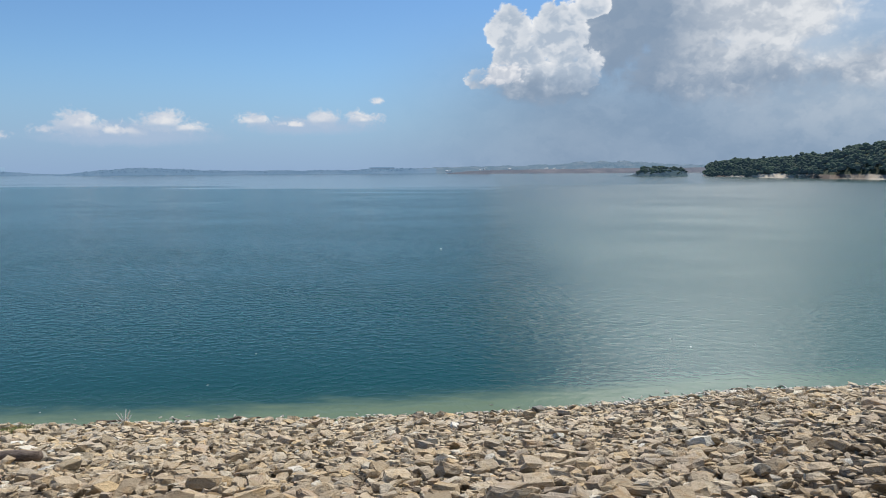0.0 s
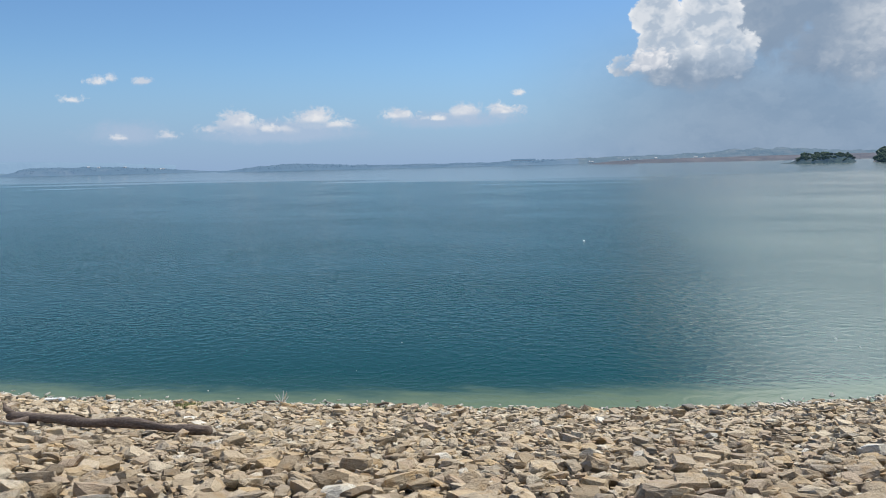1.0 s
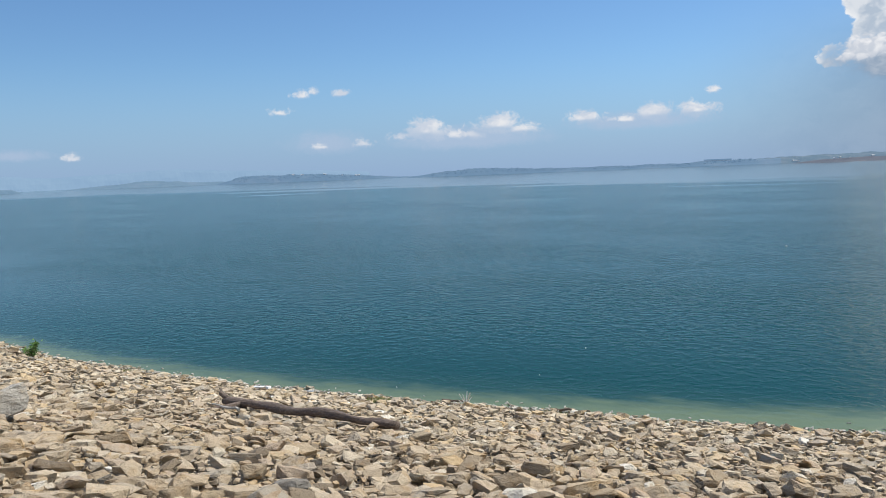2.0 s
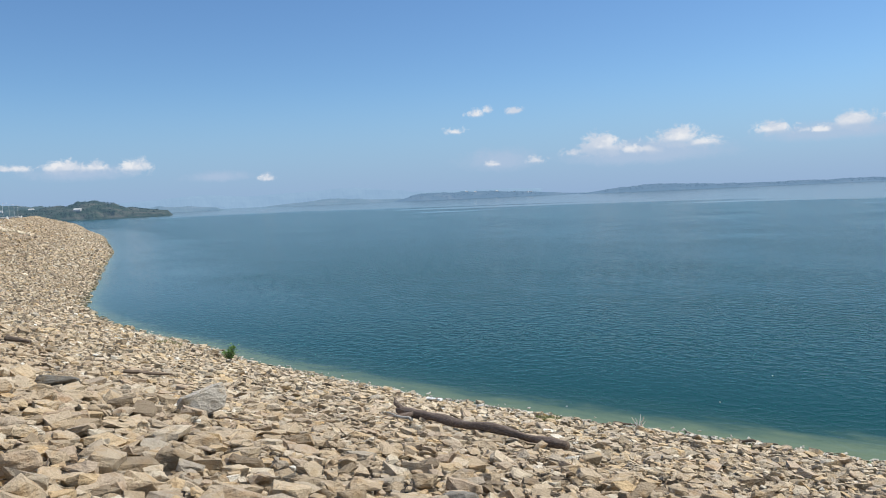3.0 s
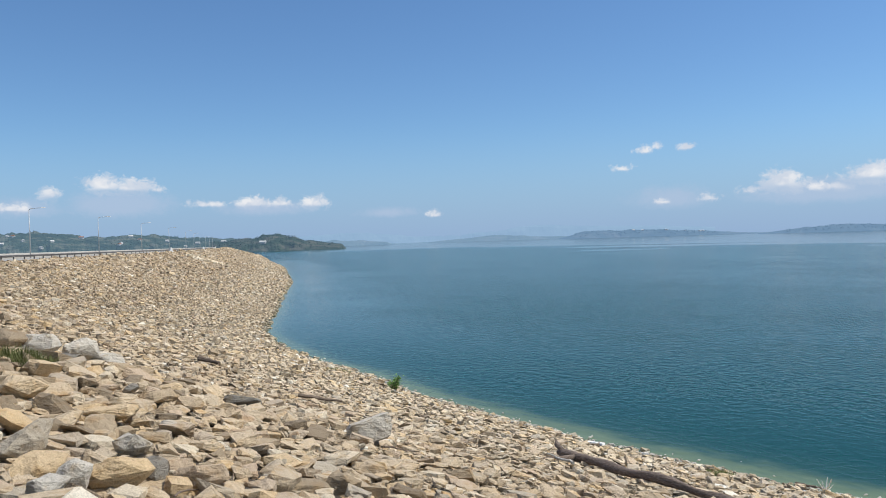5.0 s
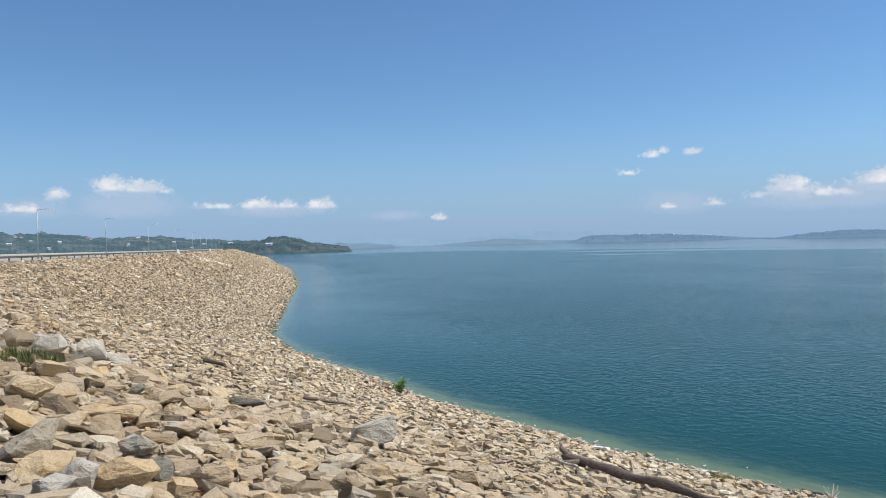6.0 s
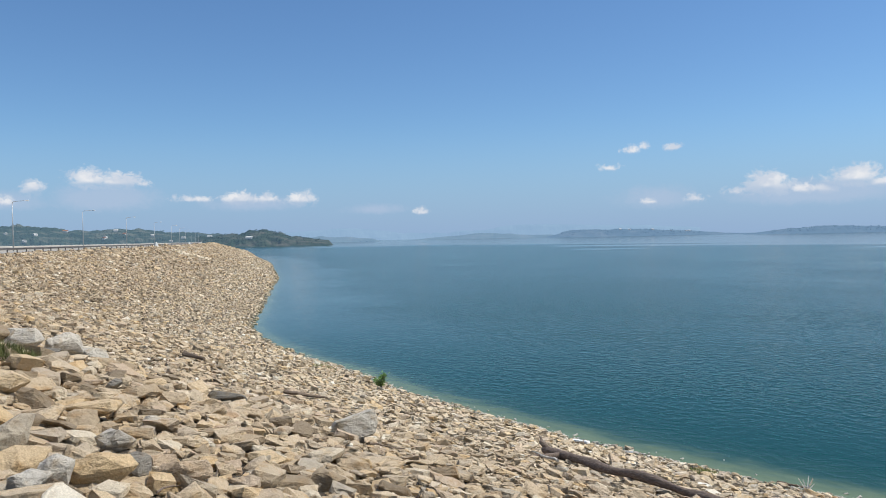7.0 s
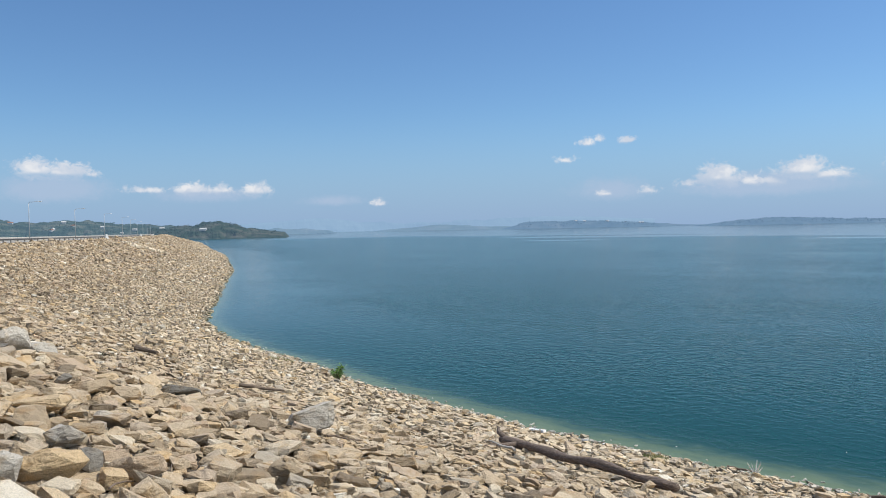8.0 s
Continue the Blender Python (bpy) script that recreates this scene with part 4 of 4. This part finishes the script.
boulder("boulder", (5.4, 12.1), 0.36, 35, stone_dark, 24, "dark grey jagged block on the slope", 0.7, 0.05, (-10, 8))


def rod(bm, points, radii, seg=10, wob=0.0, seed=0):
    """A bent round limb through points, lumpy along its length."""
    rings = []
    for i, (p_, r) in enumerate(zip(points, radii)):
        a, c = Vector(points[max(0, i - 1)]), Vector(points[min(len(points) - 1, i + 1)])
        q = (c - a).to_track_quat("Z", "Y")
        ring = []
        for j in range(seg):
            t = j / seg * 6.28318
            rr = r * (1 + wob * noise.noise(Vector((math.cos(t) * 1.3, math.sin(t) * 1.3, i * 0.45 + seed))))
            ring.append(bm.verts.new(Vector(p_) + q @ Vector((math.cos(t) * rr, math.sin(t) * rr, 0))))
        rings.append(ring)
    for u, v in zip(rings, rings[1:]):
        for j in range(seg):
            bm.faces.new((u[j], u[(j + 1) % seg], v[(j + 1) % seg], v[j]))
    bm.faces.new(rings[0][::-1])
    bm.faces.new(rings[-1])


def along(a, b_, count, sag, lift, seed):
    """Points from a to b_ in plan that follow the bank, slightly crooked."""
    out = []
    for i in range(count):
        t = i / (count - 1)
        x, y = a[0] + (b_[0] - a[0]) * t, a[1] + (b_[1] - a[1]) * t
        k = noise.noise(Vector((t * 3.0, seed, 0)))
        x, y = x + k * sag, y + k * sag * 0.6
        z0, z1 = ground_z(*a), ground_z(*b_)
        out.append((x, y, z0 + (z1 - z0) * t + lift + noise.noise(Vector((t * 4.0, 0, seed))) * sag * 0.4))
    return out


log = new("driftwood_log")
tagged(log, "long dark driftwood tree trunk lying across the rubble", "log")
log.location = (0, 0, 0)
bm = bmesh.new()
pts = along((-9.5, 17.35), (-17.2, 19.45), 26, 0.22, 0.27, 4.0)
rod(bm, pts, [0.112 + 0.02 * math.sin(i * 0.9) + 0.0018 * i for i in range(26)], 14, 0.22, 1)
part("trunk", bm, bark, log, smooth=True)
bm = bmesh.new()
rod(bm, [pts[-4], (-16.7, 18.3, pts[-4][2] + 0.02), (-17.0, 17.8, pts[-4][2] + 0.02)], [0.12, 0.10, 0.05], 10, 0.25, 3)
part("root_stub", bm, bark, log, smooth=True)
bm = bmesh.new()
rod(bm, [pts[-2], (-17.4, 19.5, pts[-1][2] + 0.2), (-17.5, 19.6, pts[-1][2] + 0.34)], [0.10, 0.08, 0.03], 8, 0.25, 4)
part("branch_stub", bm, bark, log, smooth=True)


def driftwood(a, b_, r0, mat, seed, label, name="driftwood"):
    bm = bmesh.new()
    rod(bm, along(a, b_, 9, 0.18, r0 + 0.12, seed), [r0 * (1 - 0.06 * i) for i in range(9)], 8, 0.3, seed)
    me = bpy.data.meshes.new(name)
    bm.to_mesh(me)
    bm.free()
    me.materials.append(mat)
    return tagged(new(name, me), label, "driftwood")


driftwood((-28.6, 15.8), (-28.2, 17.7), 0.09, twig_wood, 1, "short dark driftwood branch on the rubble")
driftwood((-41.4, 16.7), (-39.9, 17.2), 0.16, twig_wood, 2, "dark weathered branch far along the bank")
driftwood((-15.4, 18.0), (-17.2, 18.8), 0.05, drift_pale, 3, "grey stripped branch beside the fallen trunk")
driftwood((-13.6, 9.6), (-13.9, 10.8), 0.02, twig_wood, 5, "thin bare twig beside the grey boulder", "twig")
driftwood((-8.0, 2.9), (-9.4, 4.2), 0.012, twig_wood, 6, "thin bare twig lying over the stones", "twig")
driftwood((-10.2, 30.2), (-11.6, 30.6), 0.08, twig_wood, 7, "dark wet branch at the edge of the water")
driftwood((-13.6, 28.9), (-12.4, 29.0), 0.06, twig_wood, 8, "short dark branch at the waterline")
driftwood((-8.6, 29.0), (-7.2, 29.3), 0.06, twig_wood, 9, "wet drift branch at the waterline")


def dead_bush(at, tall, count, seed):
    """Bare bleached stems fanning out of the stones."""
    r_ = random.Random(seed)
    ob = new("dead_bush")
    ob.location = (at[0], at[1], max(0.0, ground_z(*at)) + 0.02)
    for i in range(count):
        bm = bmesh.new()
        a, out = r_.uniform(0, 6.28), r_.uniform(0.1, 0.55)
        h = tall * r_.uniform(0.5, 1.0)
        rod(bm, [(0, 0, -0.05), (math.cos(a) * out * 0.4 * tall, math.sin(a) * out * 0.4 * tall, h * 0.5), (math.cos(a) * out * tall, math.sin(a) * out * tall, h)], [0.03, 0.022, 0.01], 5)
        part("stem", bm, dead_wood, ob)
    return tagged(ob, "bleached dead bush with bare stems at the waterline", "dead bush")


dead_bush((-12.1, 28.0), 0.68, 9, 5)


def grass_tuft(name, at, radius, tall, count, mat, label, seed):
    r_ = random.Random(seed)
    verts, faces = [], []
    for _ in range(count):
        a, q = r_.uniform(0, 6.28), radius * math.sqrt(r_.random())
        x, y = math.cos(a) * q, math.sin(a) * q
        lean, b0, h, wd = r_.uniform(0.1, 0.6), r_.uniform(0, 6.28), tall * r_.uniform(0.4, 1.0) * (1.1 - 0.5 * q / radius), r_.uniform(0.004, 0.009)
        px, py = -math.sin(b0) * wd, math.cos(b0) * wd
        zb = ground_z(at[0] + x, at[1] + y) - 0.03
        k = len(verts)
        mx, my = math.cos(b0) * lean * h * 0.35, math.sin(b0) * lean * h * 0.35
        verts += [(at[0] + x - px, at[1] + y - py, zb), (at[0] + x + px, at[1] + y + py, zb), (at[0] + x + mx + px * 0.8, at[1] + y + my + py * 0.8, zb + h * 0.6),
                  (at[0] + x + mx - px * 0.8, at[1] + y + my - py * 0.8, zb + h * 0.6), (at[0] + x + mx * 2.6, at[1] + y + my * 2.6, zb + h)]
        faces += [(k, k + 1, k + 2, k + 3), (k + 3, k + 2, k + 4)]
    return tagged(mesh_object(name, verts, faces, mat), label, "grass", kind="stuff")


grass_tuft("grass_tuft", (-16.8, 3.25), 0.65, 0.52, 2000, grass_green, "dark green grass tuft growing between boulders", 1)
grass_tuft("grass_tuft", (-15.4, 26.9), 0.7, 0.4, 700, algae_green, "light green grassy tuft at the waterline", 2)
grass_tuft("grass_tuft", (-47.3, 29.6), 1.0, 0.5, 500, algae_green, "light green grassy tuft at the waterline", 3)
grass_tuft("grass_tuft", (-31.2, 28.4), 0.9, 0.3, 400, algae_green, "low green weed at the waterline", 4)
grass_tuft("grass_tuft", (-8.2, 28.6), 1.2, 0.22, 500, algae_green, "low green weed at the waterline", 5)


def shrub(at, tall, seed):
    """A young leafy shrub: stems and many small leaves."""
    r_ = random.Random(seed)
    ob = new("shrub")
    ob.location = (at[0], at[1], ground_z(*at))
    tips = []
    for i in range(9):
        a, out = i * 2.4, r_.uniform(0.15, 0.5) * tall
        tip = Vector((math.cos(a) * out, math.sin(a) * out, tall * r_.uniform(0.55, 1.0)))
        bm = bmesh.new()
        rod(bm, [(0, 0, -0.1), tuple(tip * 0.5 + Vector((0, 0, 0.08))), tuple(tip)], [0.03, 0.02, 0.008], 5)
        part("stem", bm, twig_wood, ob)
        tips += [tip * t + Vector((0, 0, 0.08 * (1 - t))) for t in (0.35, 0.5, 0.65, 0.8, 0.92, 1.0)]
    verts, faces = [], []
    for tip in tips:
        for _ in range(11):
            c = tip + Vector((r_.gauss(0, 0.11), r_.gauss(0, 0.11), r_.gauss(0, 0.09))) * tall * 0.8
            u = Vector((r_.gauss(0, 1), r_.gauss(0, 1), r_.gauss(0, 0.5))).normalized()
            v = u.cross(Vector((r_.gauss(0, 0.4), r_.gauss(0, 0.4), 1))).normalized()
            L, k = r_.uniform(0.05, 0.10), len(verts)
            verts += [tuple(c - u * L), tuple(c + v * L * 0.45), tuple(c + u * L), tuple(c - v * L * 0.45)]
            faces += [(k, k + 1, k + 2), (k, k + 2, k + 3)]
    leaves = mesh_object("leaves", verts, faces, leaf_green, ob)
    return tagged(ob, "small bright green leafy shrub at the waterline", "shrub")


shrub((-38.6, 28.2), 1.05, 3)


def foam_block(at, size, turn, seed, label):
    r_ = random.Random(seed)
    bm = bmesh.new()
    for v in box(bm, size, (0, 0, size[2] / 2)):
        v.co += Vector([r_.uniform(-0.12, 0.12) * k for k in size])
    bmesh.ops.bevel(bm, geom=bm.edges[:], offset=min(size) * 0.12, segments=2, affect="EDGES")
    me = bpy.data.meshes.new("foam_block")
    bm.to_mesh(me)
    bm.free()
    me.materials.append(foam_white)
    ob = new("foam_block", me)
    ob.matrix_basis = pose(at[0], at[1], max(0.02, ground_z(*at)) + 0.10, -8, 0, turn)
    return tagged(ob, label, "litter")


foam_block((-21.9, 27.2), (0.7, 0.34, 0.09), 15, 1, "white foam slab washed up by the water")
foam_block((-19.6, 27.7), (0.3, 0.14, 0.08), 40, 2, "broken piece of white foam on the shore")
foam_block((-42.6, 29.9), (1.1, 0.2, 0.08), 40, 3, "long white foam strip at the waterline")
foam_block((-18.7, 27.9), (0.18, 0.1, 0.06), 80, 4, "small piece of white foam on the shore")

# pale drift and litter along the waterline, too small to tell apart
lit_s = np.concatenate([rng.uniform(s_at(28), s_at(-60), 760), rng.normal(s_at(-28.5), 1.2, 90), rng.normal(s_at(12), 6.0, 300), rng.normal(s_at(-9.5), 1.8, 60), rng.normal(s_at(-52), 6.0, 120)])
lit_d = rng.normal(0.1, 0.4, lit_s.size)
lx, ly = on_bank(lit_s, lit_d)
litter_size = rng.uniform(0.08, 0.26, lit_s.size)
place = np.stack([lx, ly, np.maximum(0.0, lit_d / SLOPE) + np.where(lit_d > 0.05, 0.10, 0.01)], -1)
flat_turn = turns(rng.uniform(0, 6.28, lit_s.size), rng.normal(0, 0.3, lit_s.size), rng.normal(0, 0.3, lit_s.size))
litter = heap("shore_litter", place, litter_size, flat_turn, [(v * np.array([1.2, 0.6, 0.5]), f) for v, f in CHIPS], drift_pale, "")
litter.parent = None
tagged(litter, "scattered pale driftwood chips and foam along the waterline", "litter", kind="stuff")

# a streak of freshly tipped pale stone high on the bank
ps = rng.normal(0, 1, 70)
px, py = -200 + ps * 2.4 + rng.normal(0, 1.2, 70), 84.8 + ps * 1.0 + rng.normal(0, 1.7, 70)
pz = np.array([ground_z(a, c) for a, c in zip(px, py)]) + 0.55
pale = heap("pale_stones", np.stack([px, py, pz], -1), rng.uniform(0.6, 1.5, 70), turns(rng.uniform(0, 6, 70), rng.normal(-0.25, 0.2, 70), rng.normal(0, 0.2, 70)), CHIPS, stone_white, "")
pale.parent = None
tagged(pale, "streak of pale freshly tipped stones high on the bank", "stones", kind="stuff")

# flecks of foam adrift on the water
for i, (fx, fy, fl) in enumerate([(-0.2, 95.5, 0.42), (-10.2, 40.6, 0.16), (-11.0, 34.6, 0.14), (13.4, 43.6, 0.22), (14.0, 41.7, 0.18), (17.8, 42.2, 0.24), (21.7, 38.6, 0.14), (-16.8, 30.7, 0.14)]):
    r_ = random.Random(40 + i)
    bm = bmesh.new()
    bmesh.ops.create_icosphere(bm, subdivisions=2, radius=fl / 2)
    for v in bm.verts:
        v.co.z *= 0.45
        v.co *= r_.uniform(0.85, 1.15)
    me = bpy.data.meshes.new("floating_foam")
    bm.to_mesh(me)
    bm.free()
    me.materials.append(foam_white)
    ob = new("floating_foam", me)
    ob.location = (fx, fy, fl * 0.06)
    ob.scale = (0.5, 0.5, 0.5)
    tagged(ob, "small white fleck of foam floating on the water", "litter", "floating foam flecks")

# ---- the stone facing, last ----
NEAR_S = (s_at(28), s_at(-42))
MID_S = (s_at(-42), s_at(-120))
FAR_S = (s_at(-120), s_at(-520))
pos, size, tilt, d = scatter(*NEAR_S, 0.262, 0.30, 0.42)
inner = (pos[:, 0] > -11.0) & (pos[:, 0] < 3.5) & (pos[:, 1] > 1.2) & (pos[:, 1] < 11.5) & (size > 0.28)
chosen = np.nonzero(inner)[0]
chosen = chosen[np.argsort(np.hypot(pos[chosen, 0] + 3.5, pos[chosen, 1] - 4.5))][:300]
rest = np.ones(len(pos), bool)
rest[chosen] = False
close = rest & (np.hypot(pos[:, 0], pos[:, 1]) < 19.0)
away = rest & ~close
heap("rubble_stone", pos[close], size[close], tilt[close], WORN, stone_many, "tan angular sandstone rubble covering the dam bank")
heap("rubble_stone", pos[away], size[away], tilt[away], BLOCKS, stone_many, "tan angular sandstone rubble covering the dam bank")
p2, s2, t2, _ = scatter(s_at(15), s_at(-20), 0.27, 0.14, 0.3, lo=6.0, sink=0.2)
heap("rubble_chips", p2, s2, t2, CHIPS, stone_many, "small tan stone chips between the blocks")
p3, s3, t3, _ = scatter(*MID_S, 0.37, 0.385, 0.36)
heap("rubble_stone", p3, s3, t3, CHIPS, stone_many, "tan angular sandstone rubble covering the dam bank")
p4, s4, t4, _ = scatter(*FAR_S, 0.64, 0.64, 0.3)
heap("rubble_stone", p4, s4, t4, CHIPS, stone_many, "tan angular sandstone rubble covering the dam bank")
p6, s6, t6, _ = scatter(s_at(70), s_at(28), 0.5, 0.55, 0.3)
heap("rubble_stone", p6, s6, t6, CHIPS, stone_many, "tan angular sandstone rubble covering the dam bank")
p5, s5, t5, _ = scatter(s_at(-520), S_END - 12, 1.3, 1.4, 0.3)
heap("rubble_stone", p5, s5, t5, CHIPS, stone_many, "tan angular sandstone rubble covering the dam bank")
stone_meshes = []
for v, f in WORN:
    me = bpy.data.meshes.new("stone")
    me.from_pydata(v.tolist(), [], f.tolist())
    me.materials.append(stone_one)
    stone_meshes.append(me)
for i in chosen:
    ob = new("stone", stone_meshes[int(rng.integers(0, len(stone_meshes)))])
    ob.parent = embankment
    ob.matrix_basis = Matrix.Translation(pos[i]) @ Matrix(tilt[i].tolist()).to_4x4() @ Matrix.Scale(float(size[i]), 4)
